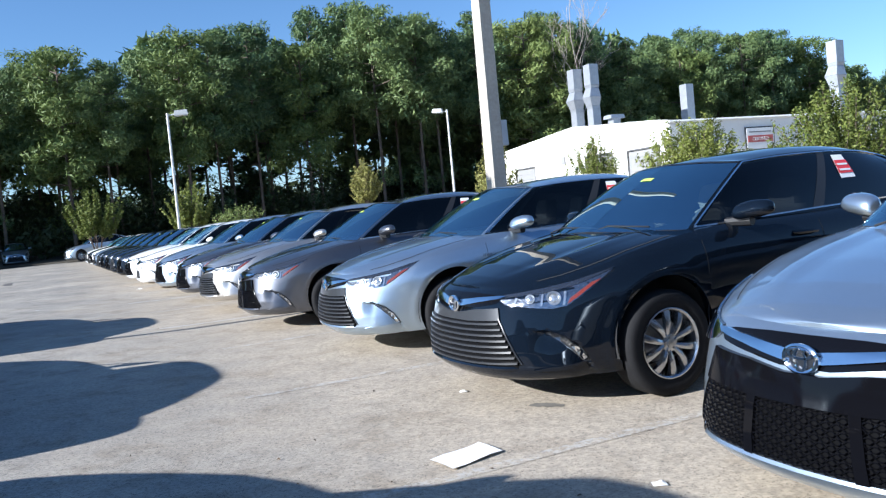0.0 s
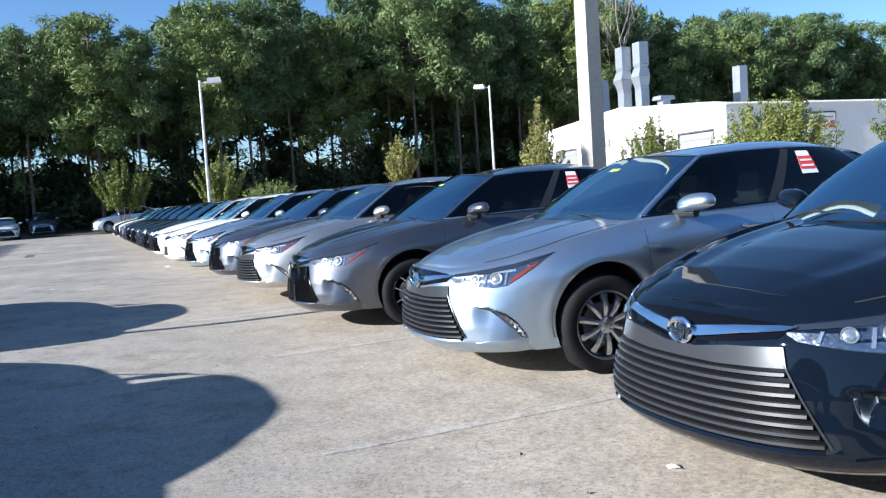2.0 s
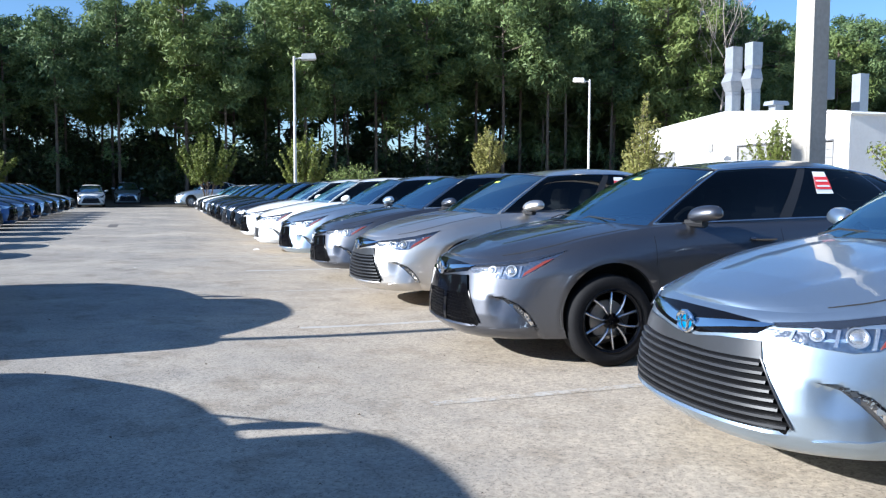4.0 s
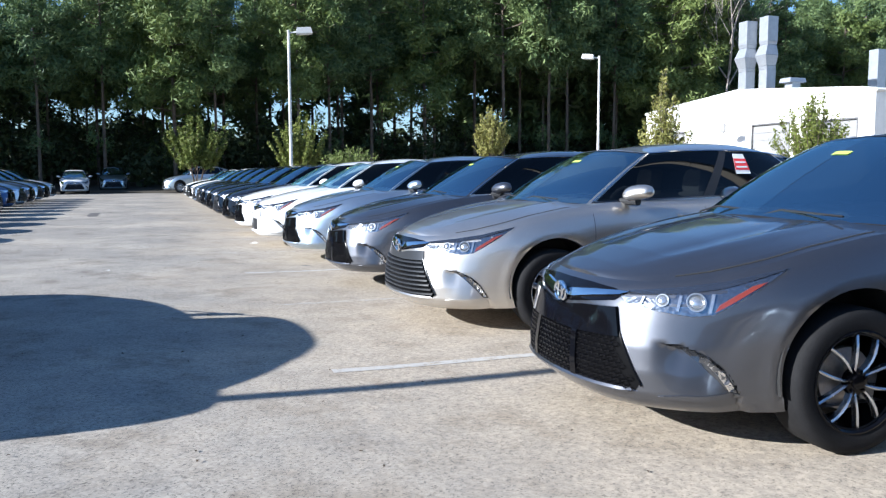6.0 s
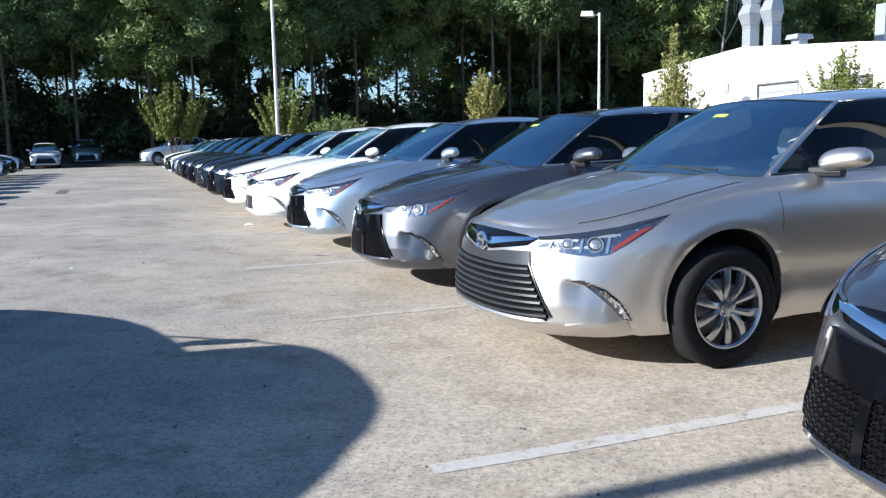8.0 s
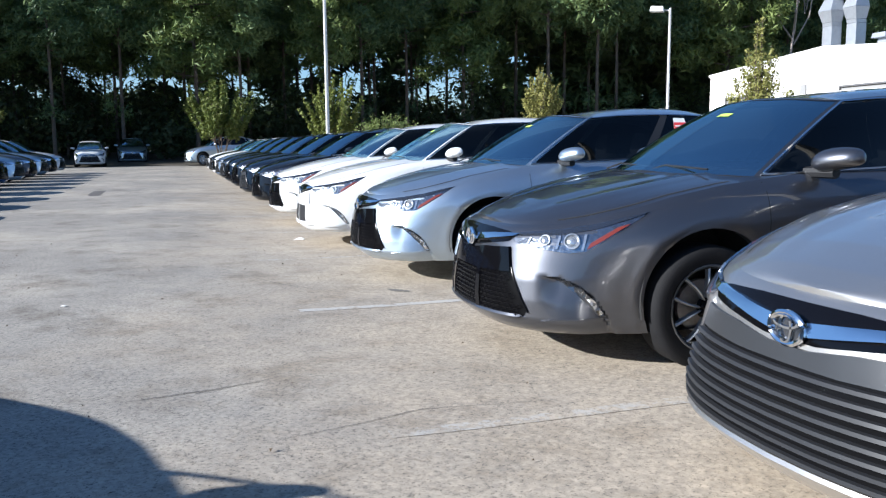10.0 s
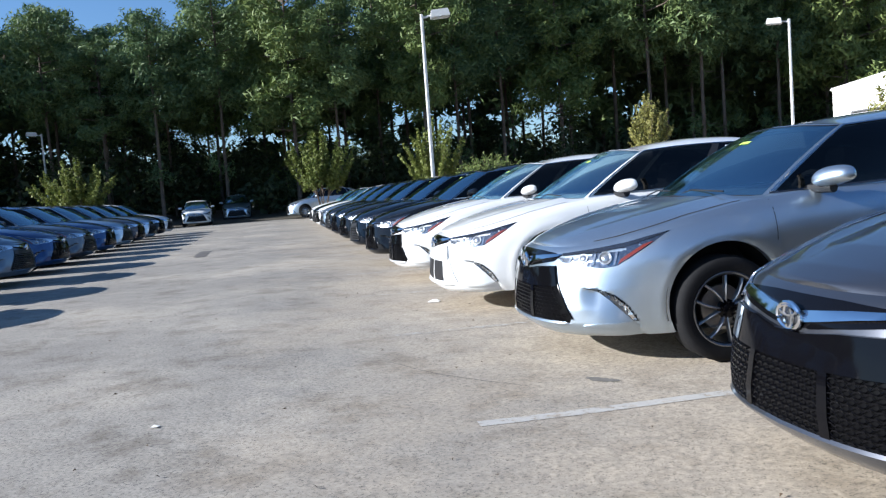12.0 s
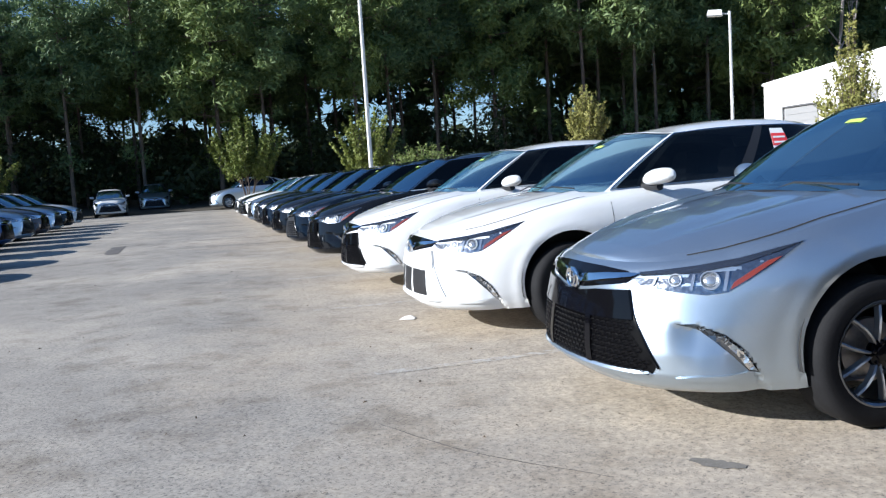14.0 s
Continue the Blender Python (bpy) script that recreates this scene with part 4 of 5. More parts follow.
LAMP_PAINT = material("lamp_grey_paint", (0.55, 0.55, 0.54), 0.5, spots=0.08)
LAMP_GLASS = material("lamp_diffuser", (0.75, 0.75, 0.72), 0.25)
STUCCO = material("white_painted_block", (0.80, 0.79, 0.76), 0.75, spots=0.06, scale=0.8, bump=0.25, bump_scale=25)
ROOF_METAL = material("white_roof_edge", (0.74, 0.74, 0.72), 0.45, spots=0.06)
SHUTTER = material("grey_shutter", (0.24, 0.24, 0.24), 0.6, spots=0.08)
SMUDGE = material("faint_oil_stain", (0.165, 0.152, 0.132), 0.8, spots=0.3, scale=20)
DOOR_FRAME = material("dark_door_frame", (0.11, 0.11, 0.115), 0.5)
SIGN_WHITE = material("sign_white", (0.80, 0.80, 0.79), 0.5)
SIGN_RED = material("sign_red", (0.45, 0.10, 0.09), 0.5)
SIGN_DARK = material("sign_dark", (0.03, 0.03, 0.04), 0.5)
LITTER = material("dry_leaf", (0.09, 0.06, 0.035), 0.9, spots=0.4)
UNSEEN_WALL = material("unseen_rear_wall", (0.13, 0.115, 0.10), 0.8, spots=0.2, scale=0.5)

ground = Shape().grid([[(*lot(u, v), ground_z(u)) for u in (-900, -200, -60, -20, -5, -0.6, -0.35, -0.1, 0.15, 0.4, 0.65, 0.9, 1.15, 1.4, 1.65, 1.9, 6, 15, 30, 32, 34, 36, 38, 40, 200, 900)] for v in (-900, -200, -60, -20, 0, 10, 20, 30, 45, 60, 200, 900)]).mesh("ground", 60)
tagged(part("ground", ground, ASPHALT), "sun-bleached tan-grey worn asphalt of a car lot", "ground", kind="structure")
fl = Shape()
fl.grid([[(*lot(u, v), 0.012 + (0.25 if v > 66 else 0) + (0.4 if v > 90 else 0)) for u in (-220, -100, -40, 0, 40, 100, 220)] for v in (61.5, 64, 70, 95, 260)])
tagged(part("forest_floor", fl, SOIL), "dark soil and leaf litter under the trees", "ground", kind="structure")

# stall lines
for k, (v0, u0, mat) in enumerate([(2.78, 1.25, FAINT_PAINT), (5.40, 1.28, FAINT_PAINT), (8.12, 1.6, FAINT_PAINT), (10.90, 1.25, LINE_PAINT), (13.62, 1.24, FAINT_PAINT), (16.22, 1.21, LINE_PAINT), (18.9, 1.15, FAINT_PAINT), (21.6, 1.1, FAINT_PAINT), (24.3, 1.1, FAINT_PAINT), (27.0, 1.1, FAINT_PAINT), (29.7, 1.1, FAINT_PAINT)]):
    rows = []
    for e in (0, 0.2, 0.4, 0.6, 0.8, 2.0, 3.5, 5.2):
        z = ground_z(u0 + e) + 0.0022
        rows.append([(*lot(u0 + e, v0 - 0.045 + 0.05 * e / 5.2), z), (*lot(u0 + e, v0 + 0.045 + 0.05 * e / 5.2), z)])
    ln = part("stall_line", Shape().grid(rows).mesh("stall_line", 0), mat)
    tagged(ln, "worn white painted stall line on the asphalt", "road marking", "stall lines", "structure")


# ---- rows of cars ----
def place(x, y, yaw, back=0.905):
    """A car in the row, by the place of its badge."""
    f = Vector((-math.cos(radians(yaw)), -math.sin(radians(yaw)), 0))
    p = Vector((x, y, 0)) - back * f
    return pose(p.x, p.y, 0, 0, 0, 90 + yaw)


ROW = [
    (1.51, 2.27, 28, "silver", "se", "silver saloon with black mesh grille, parked in its stall", dict(steer=0)),
    (0.292, 4.754, 27.5, "navy", "le", "near-black saloon with slatted grille and silver wheel covers", dict()),
    (-1.002, 7.199, 23.5, "sky_silver", "le", "silver hybrid saloon with blue badge and slatted grille", dict(wheels="xle", badge="blue")),
    (-2.504, 9.52, 24, "grey", "se", "dark grey saloon with black mesh grille and machined wheels", dict(steer=0)),
    (-3.837, 11.99, 28, "champagne", "le", "champagne silver saloon with slatted grille, front wheels turned", dict(steer=0)),
    (-5.054, 14.2, 25.5, "grey", "se", "dark grey saloon with black mesh grille and window sticker", dict(wheels="dark")),
    (-6.443, 16.655, 25.5, "silver", "se", "bright silver saloon with black mesh grille", dict(wheels="dark")),
    (-7.80, 18.85, 25, "white", "se", "white saloon with red brake calipers and dark windows", dict(steer=8, wheels="slots")),
    (-9.15, 21.30, 26, "white", "se", "white saloon with black lower grille among dark cars", dict()),
]
for x, y, yaw, color, style, label, more in ROW:
    saloon(place(x, y, yaw), color, style, label, "right row of parked cars", **more)
for k, (color, style) in enumerate([("black", "se"), ("navy", "le"), ("black", "se"), ("navy", "se"), ("black", "le"), ("steel", "le"), ("white", "se"), ("black", "le"), ("white", "le")]):
    saloon(place(-10.50 - 1.33 * k, 23.75 + 2.45 * k, 26 + (k * 37 % 5 - 2) * 0.6), color, style, color.replace("navy", "dark blue").replace("steel", "grey") + " saloon in the far part of a tight parked row", "right row of parked cars", sticker=False, tag=k < 2, inside=k < 4)
# unseen cars added behind the first one, only to be reflected
for k, color in enumerate(("champagne", "grey", "white")):
    saloon(place(2.85 + 1.30 * k, -0.20 - 2.45 * k, 28), color, "le", color.replace("champagne", "champagne silver") + " saloon added out of view to carry the parked row on", "right row of parked cars", sticker=False, tag=False, inside=False)
# the opposite row, nose to the aisle
for k, color in enumerate(["silver", "steel", "navy", "steel", "blue", "grey", "blue", "silver", "brown", "silver", "black", "white"]):
    u, v = -4.95 - 0.06 * k, 19.7 + 2.62 * k
    x, y = lot(u, v)
    saloon(pose(x, y, STALL_DROP, 0, 0, LOT - 90 + (k * 53 % 7 - 3) * 0.5), color, "le" if k % 2 else "se", color.replace("navy", "dark blue").replace("steel", "grey blue") + " saloon facing the aisle, casting a long shadow", "opposite row of parked cars", sticker=False, tag=False, inside=False)
# cars parked along the aisle, nose to tail
for k, (v, color, sc) in enumerate([(8.62, "silver", 0.985), (13.92, "white", 0.985)]):
    x, y = lot(-2.80, v)
    m = pose(x, y, STALL_DROP, 0, 0, LOT)
    m = m @ Matrix.Diagonal((1.0, 1.02, sc, 1))
    saloon(m, color, "se", color + " car parked lengthwise along the aisle", "cars along the aisle", sticker=False, clear=True)
saloon(pose(-33.0, 52.4, STALL_DROP, 0, 0, 212) @ Matrix.Diagonal((0.96, 0.9, 1.02, 1)), "white", "le", "small white hatchback parked facing the lot", sticker=False, tag=False, inside=False)
saloon(pose(-34.2, 58.9, 0.053, 0, 0, 210) @ Matrix.Diagonal((1.04, 0.98, 1.18, 1)), "silver", "le", "silver-grey sport utility car in the shade of the woods", sticker=False, tag=False, inside=False)
saloon(pose(*lot(-2.70, 3.35), 0.058, 0, 0, LOT) @ Matrix.Diagonal((1.04, 1.0, 1.25, 1)), "grey", "le", "tall dark grey sport utility car parked along the aisle", "cars along the aisle", sticker=False, tag=False)
saloon(place(-28.9, 56.2, 27) @ pose(0, 0, 0.01) @ Matrix.Diagonal((1.05, 1.08, 1.22, 1)), "silver", "le", "tall silver-grey utility car beyond the end of the row", sticker=False, tag=False, inside=False)


# ---- poles and lamps ----
def light_pole(x, y, height, arm, label, radius=0.075):
    """A steel pole with a box head on a short arm that points the way arm."""
    t = thing("street_lamp", pose(x, y, 0), label, "street lamp", "lot lamps")
    part("pole", Shape().tube([(0, 0, 0.3), (0, 0, height * 0.5), (0, 0, height)], radius, 8, taper=0.75), LAMP_PAINT, t)
    part("base", Shape().tube([(0, 0, -0.06), (0, 0, 0.55), (0, 0, 0.6)], 0.24, 14), CONCRETE, t)
    ax, ay = arm
    part("arm", Shape().tube([(0, 0, height - 0.12), (0.35 * ax, 0.35 * ay, height - 0.06)], 0.035, 6), LAMP_PAINT, t)
    turn = math.degrees(math.atan2(ay, ax))
    hm = pose(0.62 * ax, 0.62 * ay, height - 0.03, 0, -4, turn)
    head = part("lamp_head", Shape().box((-0.33, -0.22, -0.10), (0.33, 0.22, 0.14), 0.86).mesh("lamp_head", 20), LAMP_PAINT, t, "", hm)
    part("diffuser", Shape().box((-0.27, -0.17, -0.125), (0.27, 0.17, -0.102)), LAMP_GLASS, head)
    return t


light_pole(-13.5, 37.4, 7.05, (0.94, 0.35), "grey steel lot lamp behind the parked row")
light_pole(-0.4, 50.7, 7.6, (-0.98, 0.2), "grey steel lot lamp near the white building")
light_pole(-46.5, 55.5, 6.8, (-0.6, -0.8), "grey steel lot lamp behind a crape myrtle")
light_pole(22.0, 34.4, 7.6, (0.9, 0.4), "grey steel lot lamp beside the workshop")
light_pole(*lot(-6.4, 10.32), 7.0, (-0.9, -0.4), "grey steel lot lamp beside the aisle")
pp = thing("utility_pole", pose(0.905, 12.25, -STALL_DROP, 0, 0, LOT), "tall square concrete utility pole between parked cars", "pole")
part("shaft", Shape().grid([[(w * cx, w * cy, z) for cx, cy in ((-1, -0.8), (-0.8, -1), (0.8, -1), (1, -0.8), (1, 0.8), (0.8, 1), (-0.8, 1), (-1, 0.8))] for z, w in ((0, 0.132), (4, 0.118), (8, 0.104), (11, 0.094))], closed=True).mesh("shaft", 20), CONCRETE, pp)
part("junction_box", Shape().box((0.13, -0.08, 2.2), (0.24, 0.08, 2.6), 0.95), LAMP_PAINT, pp)

# ---- the white workshop ----
B0 = Vector((12.6, 47.1, 0))
along, side_way = Vector((-0.4425, 0.8968, 0)), Vector((0.8968, 0.4425, 0))
shop = thing("workshop_building", pose(0, 0, 0), "low white painted workshop with roof stacks and shutters", "building")
FRONT, SIDE = 20.1, 60.0


def roof_at(d):
    """Roof height at d metres from the near corner along the sunny wall."""
    return float(np.interp(d, (0, 1.0, 10.1, 20.1), (5.16, 5.32, 6.08, 5.38)))


def wall_strip(p, way, inward, cuts, total, top, name):
    """An upright wall with real openings: cuts are (from, to, bottom, top)."""
    sh = Shape()
    xs = sorted({0.0, total, *[c[0] for c in cuts], *[c[1] for c in cuts], *[total * k / 24 for k in range(25)]})
    for a, b in zip(xs, xs[1:]):
        mid = (a + b) / 2
        gaps = [(c[2], c[3]) for c in cuts if c[0] <= mid <= c[1]]
        spans, z = [], 0.0
        for g0, g1 in sorted(gaps):
            if g0 > z:
                spans.append((z, z, g0, g0))
            z = g1
        spans.append((z, z, top(a), top(b)))
        for za, zb, ta, tb in spans:
            q = [p + way * a + Vector((0, 0, za)), p + way * b + Vector((0, 0, zb)), p + way * b + Vector((0, 0, tb)), p + way * a + Vector((0, 0, ta))]
            w = [v + inward * 0.2 for v in q]
            sh.add(q + w, [(0, 1, 2, 3), (7, 6, 5, 4), (3, 2, 6, 7), (0, 4, 5, 1)])
            sh.add(q + w, [(0, 3, 7, 4), (1, 5, 6, 2)])
    return part(name, sh.mesh(name, 0), STUCCO, shop)


doors = [(1.05, 4.1, 0.0, 3.85), (5.72, 8.76, 0.0, 3.93), (15.5, 18.4, 0.0, 3.85)]
wall_strip(B0, along, side_way, doors, FRONT, roof_at, "wall")
wall_strip(B0 + side_way * 0.21, side_way, along, [], SIDE, lambda d: 5.16, "wall")
for d0, d1, z0, z1 in doors:
    q = [B0 + along * d + side_way * e + Vector((0, 0, z)) for e in (0.13, 0.17) for d, z in ((d0, z0), (d1, z0), (d1, z1), (d0, z1))]
    door = part("shutter", Shape().add(q, [(0, 1, 2, 3), (4, 5, 6, 7)]).mesh("shutter", 0), SHUTTER, shop, "grey roller shutter")
    for k in range(9):
        za, zb = z0 + (z1 - z0) * k / 9, z0 + (z1 - z0) * (k + 1) / 9 - 0.025
        q = [B0 + along * d + side_way * e + Vector((0, 0, z)) for e in (0.10, 0.128) for d, z in ((d0, za), (d1, za), (d1, zb), (d0, zb))]
        part("slat", Shape().add(q, [(0, 1, 2, 3), (2, 3, 7, 6), (0, 1, 5, 4)]).mesh("slat", 0), SHUTTER, door)
    fr = Shape()
    for a in (d0 - 0.06, d1):
        q = [B0 + along * (a + s) - side_way * 0.03 + Vector((0, 0, z)) for s, z in ((0, 0), (0.06, 0), (0.06, z1), (0, z1))]
        fr.add(q + [v + side_way * 0.12 for v in q], [(0, 1, 2, 3), (0, 3, 7, 4), (1, 5, 6, 2)])
    q = [B0 + along * d - side_way * 0.03 + Vector((0, 0, z)) for d, z in ((d0 - 0.06, z1), (d1 + 0.06, z1), (d1 + 0.06, z1 + 0.09), (d0 - 0.06, z1 + 0.09))]
    fr.add(q + [v + side_way * 0.12 for v in q], [(0, 1, 2, 3), (0, 1, 5, 4), (3, 2, 6, 7)])
    part("door_frame", fr.mesh("door_frame", 0, 0), DOOR_FRAME, shop)
# roof sheet and edge
rows = [[B0 + along * d + side_way * e + Vector((0, 0, roof_at(d) - 0.05)) for e in (0.2, SIDE)] for d in np.linspace(0, FRONT, 20)]
part("roof", Shape().grid(rows).mesh("roof", 0), ROOF_METAL, shop)
sh = Shape().tube([B0 + along * d - side_way * 0.04 + Vector((0, 0, roof_at(d) + 0.02)) for d in np.linspace(-0.05, FRONT + 0.05, 25)], 0.10, 4)
sh.tube([B0 + side_way * d - along * 0.04 + Vector((0, 0, 5.18)) for d in (-0.05, 20, 40, SIDE)], 0.10, 4)
part("roof_edge", sh.mesh("roof_edge", 20), ROOF_METAL, shop)


def stack(x, y, z0, z1, w, kinks, label):
    """A square sheet-metal duct that juts out half way up."""
    t = thing("roof_stack", pose(x, y, z0, 0, 0, LOT), label, "duct", "roof stacks")
    h = z1 - z0
    bend = [(0, 0, 1.2), (0.10 * h, 0, 1.15), (0.12 * h, 0, 1.0), (0.40 * h, 0, 1.0), (0.44 * h, -0.05, 1.02), (0.56 * h, -0.16, 1.42), (0.68 * h, 0, 1.0), (0.72 * h, 0, 1.12), (h, 0, 1.12)] if kinks else [(0, 0, 1.4), (0.15 * h, 0, 1.0), (h, 0, 1.0)]
    for (za, oa, wa), (zb, ob_, wb) in zip(bend, bend[1:]):
        r = [[(oa * w + cx * wa * w / 2, cy * wa * w / 2, za) for cx, cy in ((-1, -1), (1, -1), (1, 1), (-1, 1))], [(ob_ * w + cx * wb * w / 2, cy * wb * w / 2, zb - 0.012) for cx, cy in ((-1, -1), (1, -1), (1, 1), (-1, 1))]]
        part("duct_section", Shape().grid(r, closed=True).add(r[1], [(0, 1, 2, 3)]).mesh("duct_section", 10), GALVANISED, t)
    return t


stack(8.75, 57.0, 5.3, 10.3, 0.66, True, "galvanised duct stack with a kink on the roof")
stack(9.85, 56.6, 5.3, 10.5, 0.66, True, "galvanised duct stack with a kink beside its twin")
stack(17.6, 60.8, 5.3, 9.0, 0.71, False, "short straight galvanised roof duct")
stack(27.5, 58.0, 5.1, 10.7, 0.72, True, "tall galvanised duct stack above a tree")
vent = thing("roof_vent", pose(11.0, 55.4, 5.75, 0, 0, LOT), "low galvanised roof vent with a flat cap", "vent")
part("curb", Shape().box((-1.0, -0.6, -0.2), (1.7, 0.6, 0.12), 0.98), ROOF_METAL, vent)
part("neck", Shape().box((-0.3, -0.3, 0), (0.3, 0.3, 0.7)), GALVANISED, vent)
part("cap", Shape().box((-0.6, -0.45, 0.7), (0.6, 0.45, 0.95), 0.9), GALVANISED, vent)

L0 = B0 + along * 11.4 - side_way * 0.004
wl = thing("wall_lamp", Matrix.Translation(L0) @ pose(0, 0, 0, 0, 0, math.degrees(math.atan2(along.y, along.x))), "small grey box lamp on the sunlit white wall", "lamp")
part("housing", Shape().box((-0.22, 0.0, 3.72), (0.22, 0.10, 4.25), 0.94), SHUTTER, wl)
part("conduit", Shape().tube([(0, 0.03, 2.2), (0, 0.03, 3.0), (0, 0.03, 3.73)], 0.03, 6), SHUTTER, wl)

# sign on the shaded wall
S0 = B0 + side_way * 5.9 - along * 0.06
sg = thing("wall_sign", Matrix.Translation(S0) @ Matrix(((side_way.x, 0, -along.x, 0), (side_way.y, 0, -along.y, 0), (0, 1, 0, 0), (0, 0, 0, 1))), "white wall sign with dark lettering and a red band", "sign")
part("frame", Shape().box((-0.08, 2.12, -0.04), (2.32, 4.62, 0.02)), SIGN_DARK, sg)
part("panel", Shape().box((0, 2.2, -0.02), (2.24, 4.54, 0.035)), SIGN_WHITE, sg)
part("band", Shape().box((0.08, 3.66, 0.03), (2.16, 4.08, 0.05)), SIGN_RED, sg)


def words(text, x, z, size, mat, parent, m=None):
    c = bpy.data.curves.new("lettering", "FONT")
    c.body, c.size, c.align_x, c.extrude = text, size, "CENTER", 0.004
    c.materials.append(mat)
    ob = new("lettering", c)
    ob.parent = parent
    ob.matrix_basis = m if m is not None else pose(x, z, 0.055)
    return ob


words("COLLISION", 1.12, 2.99, 0.38, SIGN_DARK, sg)
words("CENTER", 1.12, 2.46, 0.40, SIGN_DARK, sg)
words("CERTIFIED", 1.12, 3.76, 0.30, SIGN_WHITE, sg)
part("text_bar", Shape().box((0.2, 4.26, 0.03), (2.04, 4.34, 0.045)), SHUTTER, sg)


# ---- trees ----
def foliage(name, color, light, rough=0.6):
    m = bpy.data.materials.new(name)
    m.use_nodes = True
    n, l = m.node_tree.nodes, m.node_tree.links
    b = n["Principled BSDF"]
    g = n.new("ShaderNodeNewGeometry")
    o = n.new("ShaderNodeObjectInfo")
    add = n.new("ShaderNodeMath")
    add.operation = "MULTIPLY_ADD"
    l.new(o.outputs["Random"], add.inputs[0])
    add.inputs[1].default_value = 0.45
    mul = n.new("ShaderNodeMath")
    mul.operation = "MULTIPLY"
    mul.inputs[1].default_value = 0.55
    l.new(g.outputs["Random Per Island"], mul.inputs[0])
    l.new(mul.outputs[0], add.inputs[2])
    r = n.new("ShaderNodeValToRGB")
    r.color_ramp.elements[0].color = (*color, 1)
    r.color_ramp.elements[1].color = (*light, 1)
    l.new(add.outputs[0], r.inputs[0])
    l.new(r.outputs[0], b.inputs["Base Color"])
    b.inputs["Roughness"].default_value = rough
    b.inputs["Specular IOR Level"].default_value = 0.3
    tl = n.new("ShaderNodeBsdfTranslucent")
    mx = n.new("ShaderNodeMixShader")
    mx.inputs[0].default_value = 0.22
    l.new(r.outputs[0], tl.inputs[0])
    l.new(b.outputs[0], mx.inputs[1])
    l.new(tl.outputs[0], mx.inputs[2])
    l.new(mx.outputs[0], n["Material Output"].inputs[0])
    return m


PINE = foliage("pine_needles", (0.040, 0.086, 0.045), (0.185, 0.245, 0.082))
BROAD = foliage("broad_leaves", (0.060, 0.105, 0.030), (0.205, 0.25, 0.072))
# leaf colour darkened to carry the shade below the crowns
SHADED_SCRUB = foliage("shaded_undergrowth_leaves", (0.02, 0.032, 0.012), (0.05, 0.065, 0.022))
MYRTLE = foliage("crape_myrtle_leaves", (0.07, 0.10, 0.02), (0.215, 0.24, 0.052))
OAK = foliage("young_oak_leaves", (0.17, 0.18, 0.05), (0.38, 0.35, 0.11))
BARK = material("pine_bark", (0.11, 0.085, 0.065), 0.9, spots=0.4, scale=3, bump=0.6, bump_scale=14)
DEAD = material("bare_grey_wood", (0.30, 0.26, 0.23), 0.9, spots=0.2)


def leaf_mesh(name, centres, radii, count, size, seed, flat=0.5):
    """Many small leaf tufts, gathered in clumps of uneven size."""
    rng = np.random.default_rng(seed)
    centres, radii = np.array(centres), np.array(radii)
    w = radii[:, 0] ** 2
    pick = rng.choice(len(centres), count, p=w / w.sum())
    d = rng.normal(size=(count, 3))
    d /= np.linalg.norm(d, axis=1)[:, None]
    r = rng.random(count) ** 0.45
    p = centres[pick] + d * r[:, None] * radii[pick]
    n = d + rng.normal(size=(count, 3)) * 0.7 + np.array([0, 0, 0.4])
    n /= np.linalg.norm(n, axis=1)[:, None]
    a = np.cross(n, rng.normal(size=(count, 3)))
    a /= np.linalg.norm(a, axis=1)[:, None]
    b = np.cross(n, a)
    s = size * (0.5 + rng.random(count))[:, None]
    v = np.stack([p - a * s, p + b * s * flat * 1.6, p + a * s], 1).reshape(-1, 3)
    f = np.arange(count * 3).reshape(-1, 3)
    me = bpy.data.meshes.new(name)
    me.from_pydata(v.tolist(), [], f.tolist())
    return me


def limbs(start, ends, r0):
    sh = Shape()
    for e in ends:
        s, e = Vector(start(e)), Vector(e)
        sh.tube([s, s.lerp(e, 0.5) + Vector((0, 0, -0.04 * (e - s).length)), e], r0, 5, taper=0.3)
    return sh


